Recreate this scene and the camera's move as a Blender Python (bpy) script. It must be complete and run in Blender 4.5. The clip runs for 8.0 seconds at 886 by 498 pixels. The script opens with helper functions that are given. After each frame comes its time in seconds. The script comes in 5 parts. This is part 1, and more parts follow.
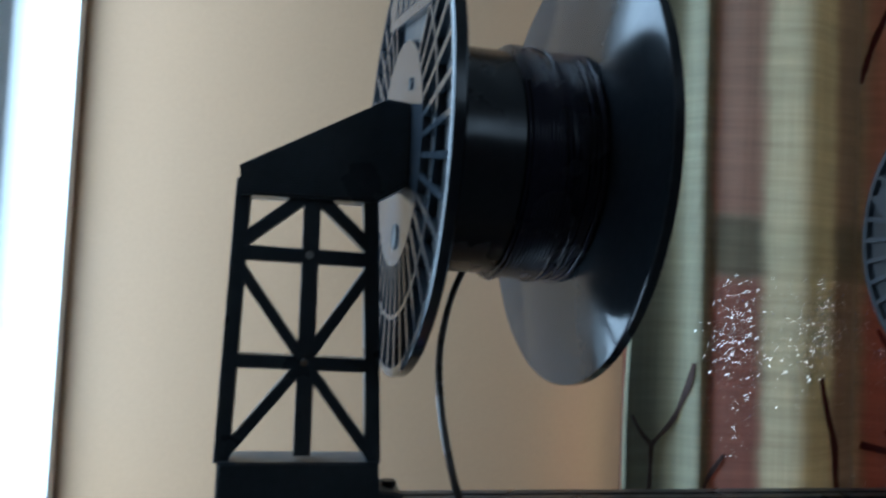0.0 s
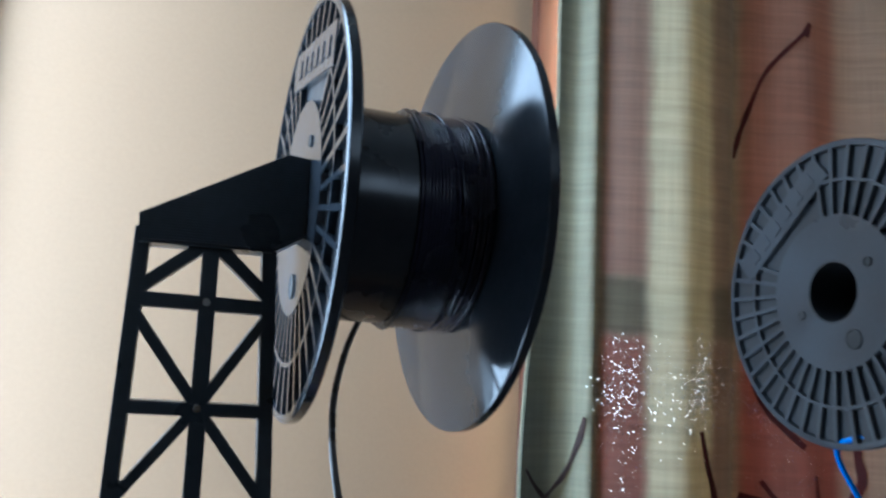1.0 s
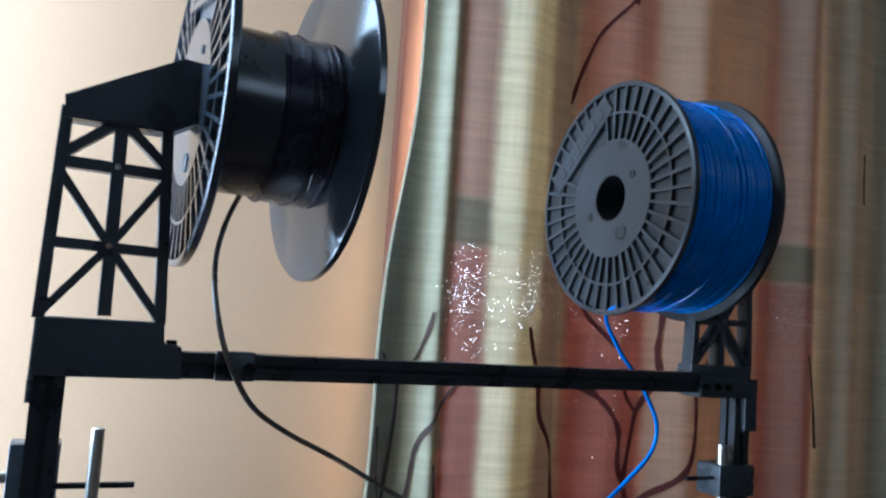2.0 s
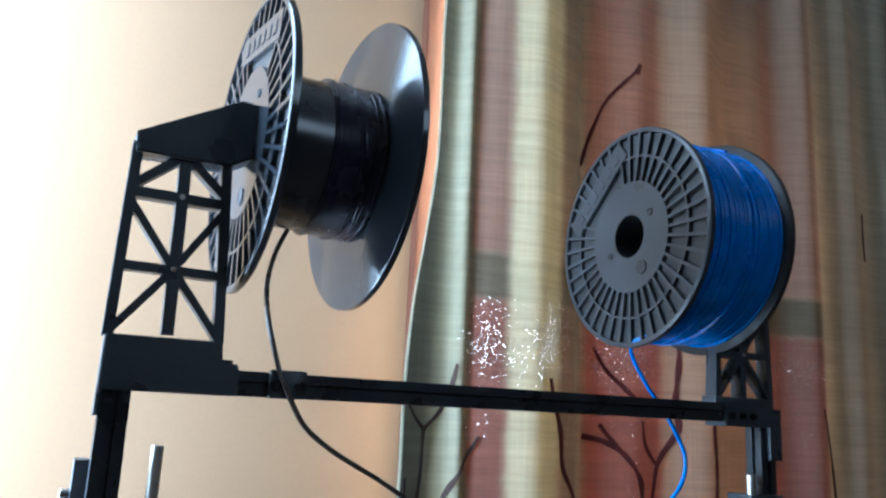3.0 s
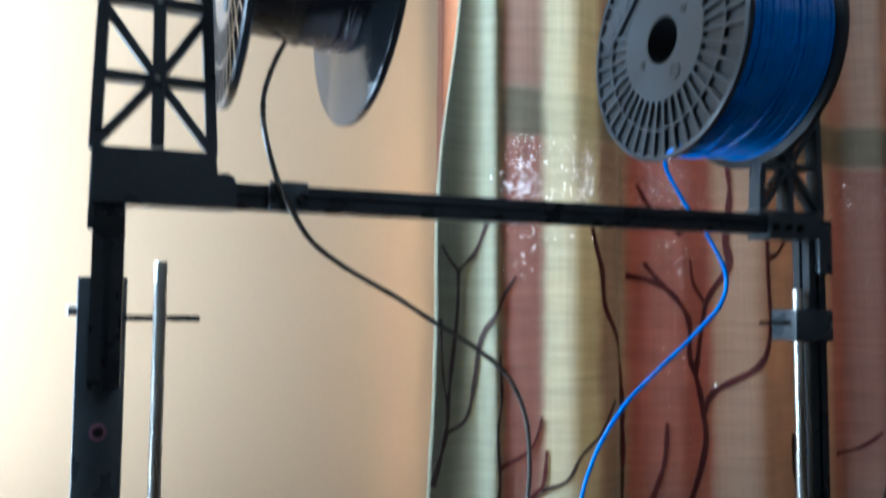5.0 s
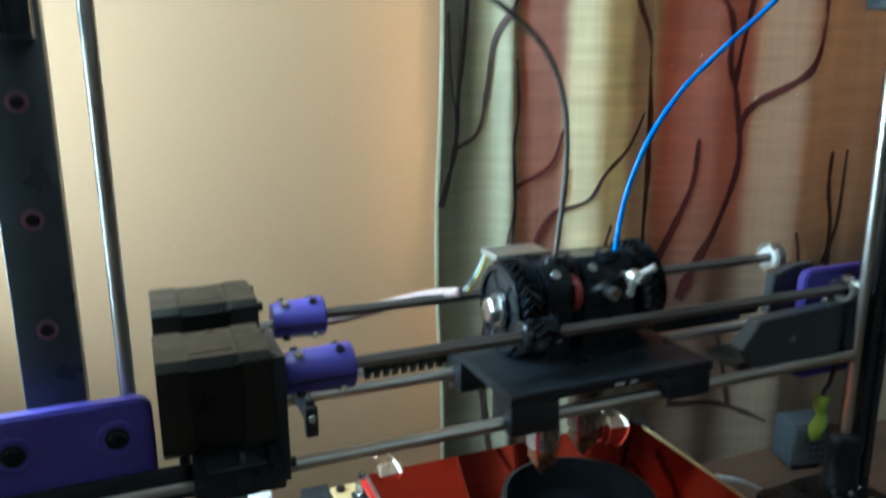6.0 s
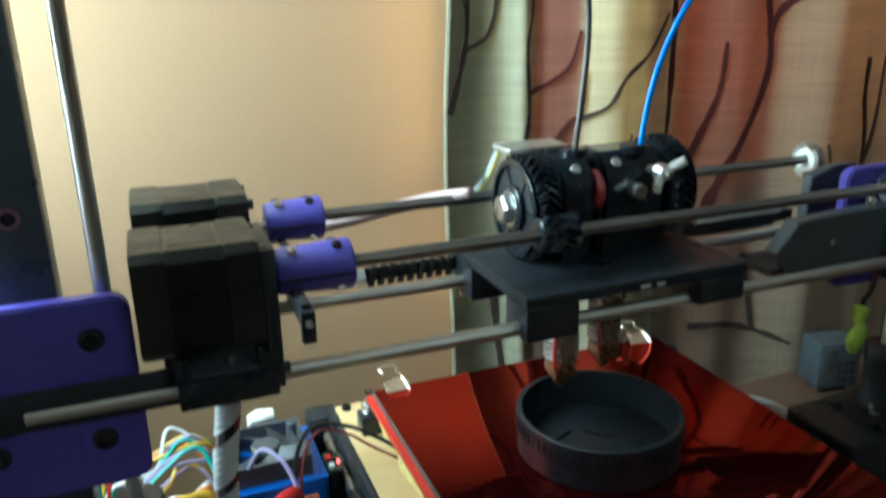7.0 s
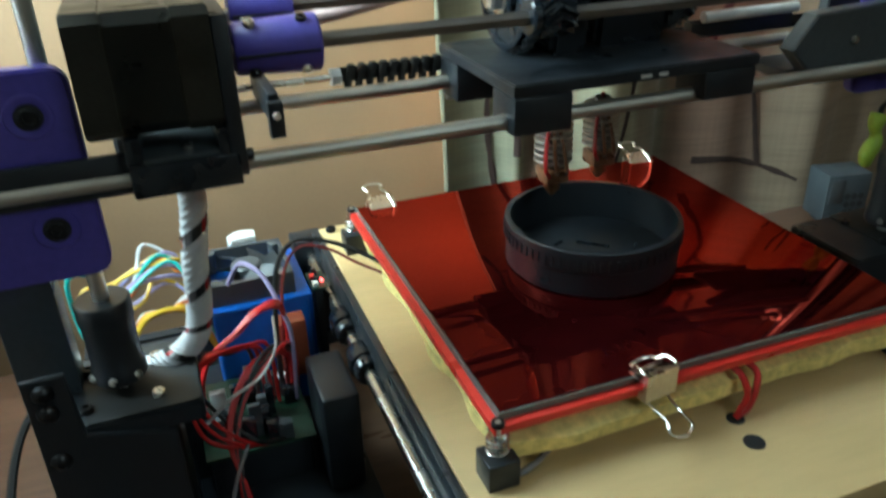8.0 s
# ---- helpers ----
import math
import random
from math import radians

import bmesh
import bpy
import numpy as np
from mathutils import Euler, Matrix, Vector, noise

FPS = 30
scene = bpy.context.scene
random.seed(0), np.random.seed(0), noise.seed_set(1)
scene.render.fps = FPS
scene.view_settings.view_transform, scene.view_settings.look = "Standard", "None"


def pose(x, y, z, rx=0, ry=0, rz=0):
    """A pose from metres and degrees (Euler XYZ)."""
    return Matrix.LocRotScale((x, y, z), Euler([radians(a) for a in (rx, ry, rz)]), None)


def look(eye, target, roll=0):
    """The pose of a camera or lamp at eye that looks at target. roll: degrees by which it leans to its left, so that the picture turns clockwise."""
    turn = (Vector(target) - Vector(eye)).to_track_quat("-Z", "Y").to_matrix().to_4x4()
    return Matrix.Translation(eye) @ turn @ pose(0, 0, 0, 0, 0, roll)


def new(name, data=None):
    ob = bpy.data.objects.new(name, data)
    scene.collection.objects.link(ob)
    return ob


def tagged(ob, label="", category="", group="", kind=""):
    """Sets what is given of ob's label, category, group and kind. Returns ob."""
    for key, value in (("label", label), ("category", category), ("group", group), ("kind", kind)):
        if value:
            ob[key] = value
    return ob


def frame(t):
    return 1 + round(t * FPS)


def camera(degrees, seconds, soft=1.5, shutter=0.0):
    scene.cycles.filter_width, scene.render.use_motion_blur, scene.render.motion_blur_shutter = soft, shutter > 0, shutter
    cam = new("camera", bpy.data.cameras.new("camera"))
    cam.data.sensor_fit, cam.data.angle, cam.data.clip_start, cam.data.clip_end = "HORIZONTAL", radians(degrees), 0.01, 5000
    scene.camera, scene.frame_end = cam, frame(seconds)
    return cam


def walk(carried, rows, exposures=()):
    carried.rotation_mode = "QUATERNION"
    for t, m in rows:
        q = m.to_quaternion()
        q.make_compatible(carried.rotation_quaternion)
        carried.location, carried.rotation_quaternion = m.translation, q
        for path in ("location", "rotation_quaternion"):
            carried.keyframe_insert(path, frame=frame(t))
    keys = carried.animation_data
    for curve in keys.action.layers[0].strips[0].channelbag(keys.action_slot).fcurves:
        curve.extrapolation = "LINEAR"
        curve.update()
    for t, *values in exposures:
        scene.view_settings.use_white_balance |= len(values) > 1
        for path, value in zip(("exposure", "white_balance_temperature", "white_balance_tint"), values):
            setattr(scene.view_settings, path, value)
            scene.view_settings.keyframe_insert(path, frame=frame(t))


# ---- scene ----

cam = camera(59.64, 8.0, soft=2.4, shutter=0.5)
# seconds, place, heading, pitch, lean to the right
PATH = [
    (0.0, 0.0075, -0.3228, 1.4023, -11.04, 2.99, -2.55),
    (0.5, 0.0130, -0.3296, 1.4021, -14.80, 6.69, -2.72),
    (1.0, 0.0097, -0.3407, 1.3965, -17.63, 7.88, -2.88),
    (1.5, 0.0079, -0.4044, 1.3438, -22.61, 6.28, -1.63),
    (1.7, 0.0030, -0.4332, 1.3505, -25.85, 4.16, -3.88),
    (2.8, -0.0264, -0.4757, 1.2984, -24.48, 11.39, -3.73),
    (3.0, -0.0350, -0.4713, 1.2943, -25.40, 12.08, -2.76),
    (3.5, -0.0316, -0.4709, 1.2950, -24.92, 12.27, -2.47),
    (4.0, -0.0289, -0.4638, 1.2905, -24.34, 11.89, -2.03),
    (4.2, -0.0254, -0.4654, 1.2897, -23.62, 11.80, -2.00),
    (5.3, 0.0197, -0.4267, 1.2356, -21.01, -1.23, -0.23),
    (5.5, 0.0219, -0.4032, 1.2290, -21.62, -4.61, 0.21),
    (5.7, 0.0342, -0.3953, 1.2114, -20.42, -7.94, 1.07),
    (6.0, 0.0321, -0.3492, 1.1904, -21.89, -13.78, 0.32),
    (6.5, 0.0427, -0.3227, 1.1668, -20.83, -16.46, 0.92),
    (7.0, 0.0458, -0.3203, 1.1551, -20.88, -18.03, 1.08),
    (7.2, 0.0485, -0.3221, 1.1426, -20.02, -20.70, 2.12),
    (7.5, 0.0531, -0.3138, 1.1287, -19.48, -23.98, 2.60),
    (8.0, 0.0601, -0.3110, 1.1096, -20.31, -27.55, 1.61),
]
EXPOSURES = [(0.0, -0.45, 4950, 2), (0.5, -0.2, 4950, 3), (1.0, 0.2, 5000, 6), (1.5, 0.5, 5000, 8), (3.0, 0.88, 5000, 6), (4.2, 0.88, 5000, 5), (5.5, 0.85, 5100, -2), (6.5, 1.18, 5500, -12), (7.2, 1.32, 5650, -12), (8.0, 1.42, 5850, -10)]
walk(cam, [(t, pose(x, y, z, 90 + pitch, 0, yaw) @ pose(0, 0, 0, 0, 0, -lean)) for t, x, y, z, yaw, pitch, lean in PATH], EXPOSURES)

# ---- light ----
SUN_EL, SUN_AZ = 38.0, 250.0
world = bpy.data.worlds.new("daylight")
scene.world = world
world.use_nodes = True
wn = world.node_tree
sky = wn.nodes.new("ShaderNodeTexSky")
sky.sky_type = "NISHITA"
sky.sun_disc = False
sky.sun_elevation, sky.sun_rotation = radians(SUN_EL), radians(SUN_AZ)
wn.links.new(sky.outputs[0], wn.nodes["Background"].inputs[0])
wn.nodes["Background"].inputs[1].default_value = 0.12


def area_lamp(name, where, target, sx, sy, power, colour):
    data = bpy.data.lights.new(name, "AREA")
    data.shape, data.size, data.size_y, data.energy, data.color = "RECTANGLE", sx, sy, power, colour
    ob = new(name, data)
    ob.matrix_world = look(where, target)
    return ob


# daylight through the window in the side wall, and through the window behind the curtain
area_lamp("side_window_light", (-0.215, 0.165, 1.535), (1.0, 0.165, 1.535), 0.28, 1.00, 7.8, (0.80, 0.92, 1.0))
area_lamp("back_window_light", (0.61, 0.43, 1.44), (0.61, 0.0, 1.44), 0.53, 0.84, 92.0, (1.0, 0.80, 0.66))
# added fill from the front to lift the blacks; no such lamp is known
area_lamp("added_fill_light", (0.9, -1.9, 2.35), (0.5, -0.4, 0.9), 0.6, 0.6, 2.4, (0.88, 0.96, 1.0))


# ---- materials ----
def mat(name, col, rough=0.5, metal=0.0, scale=120.0, var=0.12, bump=0.08, rvar=0.12, coat=0.0, stretch=None, fine=8.0):
    m = bpy.data.materials.new(name)
    m.use_nodes = True
    nt = m.node_tree
    b = nt.nodes["Principled BSDF"]
    tc = nt.nodes.new("ShaderNodeTexCoord")
    mp = nt.nodes.new("ShaderNodeMapping")
    if stretch:
        mp.inputs["Scale"].default_value = stretch
    nt.links.new(tc.outputs["Object"], mp.inputs[0])
    n1 = nt.nodes.new("ShaderNodeTexNoise")
    n1.inputs["Scale"].default_value, n1.inputs["Detail"].default_value = scale / fine, 4.0
    n2 = nt.nodes.new("ShaderNodeTexNoise")
    n2.inputs["Scale"].default_value, n2.inputs["Detail"].default_value = scale, 6.0
    for n in (n1, n2):
        nt.links.new(mp.outputs[0], n.inputs["Vector"])
    add = nt.nodes.new("ShaderNodeMath")
    add.operation = "ADD"
    nt.links.new(n1.outputs[0], add.inputs[0])
    nt.links.new(n2.outputs[0], add.inputs[1])
    ramp = nt.nodes.new("ShaderNodeMapRange")
    ramp.inputs[1].default_value, ramp.inputs[2].default_value = 0.6, 1.4
    ramp.inputs[3].default_value, ramp.inputs[4].default_value = 1.0 - var, 1.0 + var
    nt.links.new(add.outputs[0], ramp.inputs[0])
    mul = nt.nodes.new("ShaderNodeVectorMath")
    mul.operation = "SCALE"
    mul.inputs[0].default_value = col
    nt.links.new(ramp.outputs[0], mul.inputs["Scale"])
    nt.links.new(mul.outputs[0], b.inputs["Base Color"])
    rr = nt.nodes.new("ShaderNodeMapRange")
    rr.inputs[1].default_value, rr.inputs[2].default_value = 0.3, 0.7
    rr.inputs[3].default_value, rr.inputs[4].default_value = max(0.02, rough - rvar), min(1.0, rough + rvar)
    nt.links.new(n1.outputs[0], rr.inputs[0])
    nt.links.new(rr.outputs[0], b.inputs["Roughness"])
    b.inputs["Metallic"].default_value = metal
    b.inputs["Coat Weight"].default_value = coat
    if bump:
        bp = nt.nodes.new("ShaderNodeBump")
        bp.inputs["Strength"].default_value, bp.inputs["Distance"].default_value = bump, 0.001
        nt.links.new(n2.outputs[0], bp.inputs["Height"])
        nt.links.new(bp.outputs[0], b.inputs["Normal"])
    return m


def printed(name, col, rough=0.42, layer=0.0006):
    """Printed plastic: fine level layers and a slight sheen."""
    m = mat(name, col, rough, scale=300, var=0.15, bump=0.05)
    nt = m.node_tree
    b = nt.nodes["Principled BSDF"]
    b.inputs["Specular IOR Level"].default_value = 0.45
    tc = nt.nodes.new("ShaderNodeTexCoord")
    w = nt.nodes.new("ShaderNodeTexWave")
    w.bands_direction = "Z"
    w.inputs["Scale"].default_value = 1.0 / layer / 6.28
    w.inputs["Distortion"].default_value = 0.4
    nt.links.new(tc.outputs["Object"], w.inputs[0])
    bp = nt.nodes.new("ShaderNodeBump")
    bp.inputs["Strength"].default_value, bp.inputs["Distance"].default_value = 0.22, 0.0004
    nt.links.new(w.outputs["Fac"], bp.inputs["Height"])
    nt.links.new(bp.outputs[0], b.inputs["Normal"])
    return m


def glass(name, col=(1, 1, 1), rough=0.02):
    m = bpy.data.materials.new(name)
    m.use_nodes = True
    b = m.node_tree.nodes["Principled BSDF"]
    b.inputs["Base Color"].default_value = (*col, 1)
    b.inputs["Transmission Weight"].default_value = 1.0
    b.inputs["Roughness"].default_value = rough
    b.inputs["IOR"].default_value = 1.45
    return m


def glow(name, col, power):
    m = bpy.data.materials.new(name)
    m.use_nodes = True
    b = m.node_tree.nodes["Principled BSDF"]
    b.inputs["Base Color"].default_value = (*col, 1)
    b.inputs["Emission Color"].default_value = (*col, 1)
    b.inputs["Emission Strength"].default_value = power
    return m


WALL = mat("tan_wall_paint", (0.345, 0.218, 0.120), 0.7, scale=260, var=0.05, bump=0.10, fine=60)
WALL_WHITE = mat("white_wall_paint", (0.74, 0.74, 0.72), 0.7, scale=200, var=0.04, bump=0.08, fine=40)
CEIL = mat("ceiling_paint", (0.78, 0.76, 0.72), 0.8, scale=150, var=0.03, bump=0.05)
FLOOR = mat("floor_tile", (0.30, 0.25, 0.20), 0.45, scale=60, var=0.15)
DESK = mat("dark_desk_wood", (0.10, 0.055, 0.035), 0.35, scale=90, var=0.4, bump=0.1, stretch=(0.15, 1.5, 1.0))
FRAME_WOOD = mat("red_brown_window_wood", (0.115, 0.042, 0.024), 0.4, scale=90, var=0.3, stretch=(1.5, 1.5, 0.12))
BLACK = printed("black_printed_plastic", (0.014, 0.017, 0.0215), 0.38)
# the same black on upper frame and holders, window glare haze painted in
BLACK_HAZED = printed("hazed_black_printed_plastic", (0.040, 0.050, 0.061), 0.34)
BLACK_SMOOTH = mat("black_moulded_plastic", (0.011, 0.014, 0.0185), 0.22, scale=200, var=0.2, bump=0.02)
SPOOL_GREY = mat("dark_grey_moulded_plastic", (0.027, 0.032, 0.039), 0.38, scale=260, var=0.15, bump=0.03)
SPOOL_DARK = mat("glossy_black_spool_plastic", (0.030, 0.036, 0.045), 0.16, scale=260, var=0.15, bump=0.015, rvar=0.08)
# matt black plastic; in hollows, bores and vents it paints in the shade
RECESS = mat("black_plastic_and_recess_shade", (0.012, 0.013, 0.015), 0.5, scale=200)
ALU_BLACK = mat("black_anodised_aluminium", (0.040, 0.047, 0.056), 0.34, metal=0.5, scale=400, var=0.15, bump=0.03)
STEEL = mat("ground_steel_rod", (0.50, 0.47, 0.42), 0.40, metal=0.95, scale=500, var=0.15, bump=0.03, stretch=(0.08, 1, 1))
STEEL_V = mat("upright_steel_rod", (0.70, 0.70, 0.67), 0.36, metal=1.0, scale=500, var=0.1, bump=0.02, stretch=(1, 1, 0.08))
SHAFT = mat("dull_grey_shaft", (0.17, 0.15, 0.135), 0.42, metal=0.8, scale=400, var=0.25, bump=0.05, stretch=(0.1, 1, 1))
ZINC = mat("zinc_screw", (0.62, 0.61, 0.58), 0.28, metal=1.0, scale=600, var=0.15)
DARK_SCREW = mat("black_oxide_screw", (0.03, 0.03, 0.032), 0.35, metal=0.8, scale=600)
PURPLE = printed("purple_printed_plastic", (0.072, 0.055, 0.32), 0.4)
PINK = mat("pink_washer", (0.20, 0.085, 0.14), 0.5, scale=300)
MOTOR = mat("satin_black_motor", (0.006, 0.0065, 0.005), 0.34, metal=0.2, scale=350, var=0.3, bump=0.05)
MOTOR_DUST = mat("dusty_motor_cap", (0.019, 0.0175, 0.0125), 0.42, metal=0.3, scale=500, var=0.35, bump=0.06)
BLUE_FIL = mat("blue_filament", (0.005, 0.190, 0.70), 0.26, scale=300, var=0.2, bump=0.02)
BLACK_FIL = mat("black_filament", (0.028, 0.026, 0.048), 0.24, scale=300, var=0.2, bump=0.02)
RED_PCB = mat("red_circuit_board", (0.62, 0.026, 0.018), 0.35, scale=220, var=0.15, bump=0.03)


def bed_glass():
    """Red-tinted plate glass: near black seen steeply, a red mirror at a flat angle, with faint smears."""
    m = mat("red_bed_glass", (0.020, 0.0015, 0.002), 0.5, scale=40, var=0.3, bump=0.0)
    nt = m.node_tree
    nt.nodes["Principled BSDF"].inputs["Specular IOR Level"].default_value = 0.0
    gl = nt.nodes.new("ShaderNodeBsdfGlossy")
    gl.inputs["Color"].default_value = (0.52, 0.060, 0.042, 1)
    tc = nt.nodes.new("ShaderNodeTexCoord")
    sm = nt.nodes.new("ShaderNodeTexNoise")
    sm.inputs["Scale"].default_value, sm.inputs["Detail"].default_value = 22.0, 5.0
    nt.links.new(tc.outputs["Object"], sm.inputs["Vector"])
    ro = nt.nodes.new("ShaderNodeMapRange")
    ro.inputs[1].default_value, ro.inputs[2].default_value, ro.inputs[3].default_value, ro.inputs[4].default_value = 0.4, 0.75, 0.02, 0.06
    nt.links.new(sm.outputs[0], ro.inputs[0])
    nt.links.new(ro.outputs[0], gl.inputs["Roughness"])
    lw = nt.nodes.new("ShaderNodeLayerWeight")
    lw.inputs["Blend"].default_value = 0.5
    fac = nt.nodes.new("ShaderNodeMapRange")
    fac.inputs[1].default_value, fac.inputs[2].default_value, fac.inputs[3].default_value, fac.inputs[4].default_value = 0.37, 0.57, 0.10, 0.80
    nt.links.new(lw.outputs["Facing"], fac.inputs[0])
    mix = nt.nodes.new("ShaderNodeMixShader")
    nt.links.new(fac.outputs[0], mix.inputs[0])
    nt.links.new(nt.nodes["Principled BSDF"].outputs[0], mix.inputs[1])
    nt.links.new(gl.outputs[0], mix.inputs[2])
    nt.links.new(mix.outputs[0], nt.nodes["Material Output"].inputs["Surface"])
    return m


BED_FACE = bed_glass()
GLASS_EDGE = mat("grey_glass_edge", (0.12, 0.13, 0.12), 0.15, scale=200)
PLY = mat("pale_plywood", (0.56, 0.40, 0.190), 0.55, scale=110, var=0.10, bump=0.05, stretch=(0.3, 1.4, 1.0), fine=14)
PLY_EDGE = mat("plywood_edge", (0.40, 0.27, 0.13), 0.65, scale=300, var=0.25, stretch=(0.3, 0.3, 4.0))
WOOL = mat("yellow_mineral_wool", (0.74, 0.60, 0.22), 0.95, scale=260, var=0.35, bump=0.9)
CLIP = mat("bare_steel_clip", (0.66, 0.60, 0.52), 0.3, metal=1.0, scale=400, var=0.15)
BRASS = mat("copper_brass", (0.50, 0.24, 0.11), 0.38, metal=1.0, scale=300, var=0.35, bump=0.1)
TAPE = mat("amber_tape", (0.17, 0.078, 0.038), 0.3, scale=200, var=0.5, bump=0.2)
FIN = mat("dull_aluminium_fins", (0.48, 0.44, 0.40), 0.4, metal=0.9, scale=300)
ALU = mat("bare_aluminium", (0.60, 0.60, 0.58), 0.35, metal=1.0, scale=350, var=0.12)
RUBBER = mat("black_rubber", (0.013, 0.013, 0.013), 0.6, scale=400)
WHITE_PL = mat("white_plastic", (0.62, 0.62, 0.60), 0.45, scale=250)
WRAP = mat("grey_white_spiral_wrap", (0.55, 0.55, 0.56), 0.4, scale=250)
BLUE_PL = printed("blue_printed_plastic", (0.012, 0.11, 0.50), 0.4)
FAN_PL = mat("grey_black_fan_plastic", (0.06, 0.064, 0.068), 0.4, scale=250)
PCB_GREEN = mat("dark_circuit_board", (0.012, 0.035, 0.020), 0.4, scale=250, var=0.4)
LIME = printed("lime_green_printed_plastic", (0.33, 0.46, 0.05), 0.45)
GREY_SHEET = mat("dark_grey_printed_plate", (0.052, 0.060, 0.066), 0.42, scale=260, var=0.2)
WIRES = {k: mat(k + "_wire", c, 0.4, scale=300) for k, c in dict(red=(0.40, 0.010, 0.012), black=(0.01, 0.01, 0.01), yellow=(0.62, 0.40, 0.03), teal=(0.05, 0.42, 0.36), white=(0.62, 0.62, 0.60), lilac=(0.30, 0.26, 0.42), orange=(0.50, 0.14, 0.02), grey=(0.16, 0.15, 0.16), maroon=(0.11, 0.012, 0.012)).items()}
RED_LED = glow("red_led", (1.0, 0.06, 0.06), 4.0)
PANE = glass("window_glass")


# ---- mesh helpers ----
def thing(name, at, label, category, group="", kind=""):
    ob = new(name)
    ob.empty_display_size = 0.02
    ob.location = at
    return tagged(ob, label, category, group, kind)


def origin(ob):
    while ob.parent:
        ob = ob.parent
    return Vector(ob.location)


def part(name, bm, material, parent, label="", smooth=True, angle=40, kind=""):
    """Links a bmesh, made in world metres, as one mesh under a thing or part."""
    if parent is not None:
        bmesh.ops.translate(bm, verts=bm.verts, vec=-origin(parent))
    me = bpy.data.meshes.new(name)
    if smooth:
        for f in bm.faces:
            f.smooth = True
        for e in bm.edges:
            if len(e.link_faces) == 2 and e.calc_face_angle(0) > radians(angle):
                e.smooth = False
    bm.to_mesh(me)
    bm.free()
    me.materials.append(material)
    ob = new(name, me)
    ob.parent = parent
    return tagged(ob, label, kind=kind)


def solo(name, bm, material, label, category, at=None, group="", kind="", **k):
    """A thing of one mesh."""
    if at is not None:
        bmesh.ops.translate(bm, verts=bm.verts, vec=-Vector(at))
    ob = part(name, bm, material, None, "", **k)
    if at is not None:
        ob.location = at
    return tagged(ob, label, category, group, kind)


def box(x0, x1, y0, y1, z0, z1, bevel=0.0, bm=None, seg=2):
    bm = bm or bmesh.new()
    vs = [bm.verts.new((x, y, z)) for x in (x0, x1) for y in (y0, y1) for z in (z0, z1)]
    fs = [bm.faces.new([vs[i] for i in q]) for q in ((0, 1, 3, 2), (4, 6, 7, 5), (0, 4, 5, 1), (2, 3, 7, 6), (0, 2, 6, 4), (1, 5, 7, 3))]
    if bevel:
        es = {e for f in fs for e in f.edges}
        bmesh.ops.bevel(bm, geom=list(es), offset=bevel, segments=seg, affect="EDGES", profile=0.5)
    return bm


def frame_of(d):
    d = Vector(d).normalized()
    u = d.orthogonal().normalized()
    return d, u, d.cross(u)


def lathe(base, axis, profile, seg=32, bm=None, closed=False, ref=None):
    """Turn a profile of (along, radius) round an axis."""
    bm = bm or bmesh.new()
    d, u, v = frame_of(axis)
    if ref is not None:
        u = (Vector(ref) - d * d.dot(Vector(ref))).normalized()
        v = d.cross(u)
    base = Vector(base)
    rings = []
    for a, r in profile:
        if r < 1e-6:
            rings.append([bm.verts.new(base + d * a)])
        else:
            rings.append([bm.verts.new(base + d * a + (u * math.cos(6.283185 * k / seg) + v * math.sin(6.283185 * k / seg)) * r) for k in range(seg)])
    pairs = list(zip(rings, rings[1:])) + ([(rings[-1], rings[0])] if closed else [])
    for p, q in pairs:
        for k in range(seg):
            j = (k + 1) % seg
            if len(p) == 1 and len(q) == 1:
                continue
            if len(p) == 1:
                bm.faces.new((p[0], q[j], q[k]))
            elif len(q) == 1:
                bm.faces.new((p[k], p[j], q[0]))
            else:
                bm.faces.new((p[k], p[j], q[j], q[k]))
    bmesh.ops.recalc_face_normals(bm, faces=bm.faces)
    return bm


def cyl(a, b, r, seg=20, bm=None, bevel=None):
    a, b = Vector(a), Vector(b)
    n = (b - a).length
    c = min(r * 0.12, n * 0.2) if bevel is None else bevel
    return lathe(a, b - a, [(0, 0), (0, r - c), (c, r), (n - c, r), (n, r - c), (n, 0)], seg, bm)


def spline(points, n=10):
    """A smooth line through points."""
    ps = [Vector(p) for p in points]
    ps = [2 * ps[0] - ps[1]] + ps + [2 * ps[-1] - ps[-2]]
    out = []
    for a, b, c, d in zip(ps, ps[1:], ps[2:], ps[3:]):
        for k in range(n):
            t = k / n
            out.append(0.5 * (2 * b + (c - a) * t + (2 * a - 5 * b + 4 * c - d) * t * t + (3 * b - a - 3 * c + d) * t ** 3))
    return out + [ps[-2]]


def tube(points, r, seg=8, bm=None, n=10, taper=None):
    bm = bm or bmesh.new()
    pts = spline(points, n)
    u = None
    rings = []
    for i, p in enumerate(pts):
        d = (pts[min(i + 1, len(pts) - 1)] - pts[max(i - 1, 0)]).normalized()
        u = d.orthogonal().normalized() if u is None else (u - d * u.dot(d)).normalized()
        v = d.cross(u)
        rad = r if taper is None else r * taper(i / (len(pts) - 1))
        rings.append([bm.verts.new(p + (u * math.cos(6.283185 * k / seg) + v * math.sin(6.283185 * k / seg)) * rad) for k in range(seg)])
    for p, q in zip(rings, rings[1:]):
        for k in range(seg):
            j = (k + 1) % seg
            bm.faces.new((p[k], p[j], q[j], q[k]))
    bm.faces.new(list(reversed(rings[0])))
    bm.faces.new(rings[-1])
    return bm


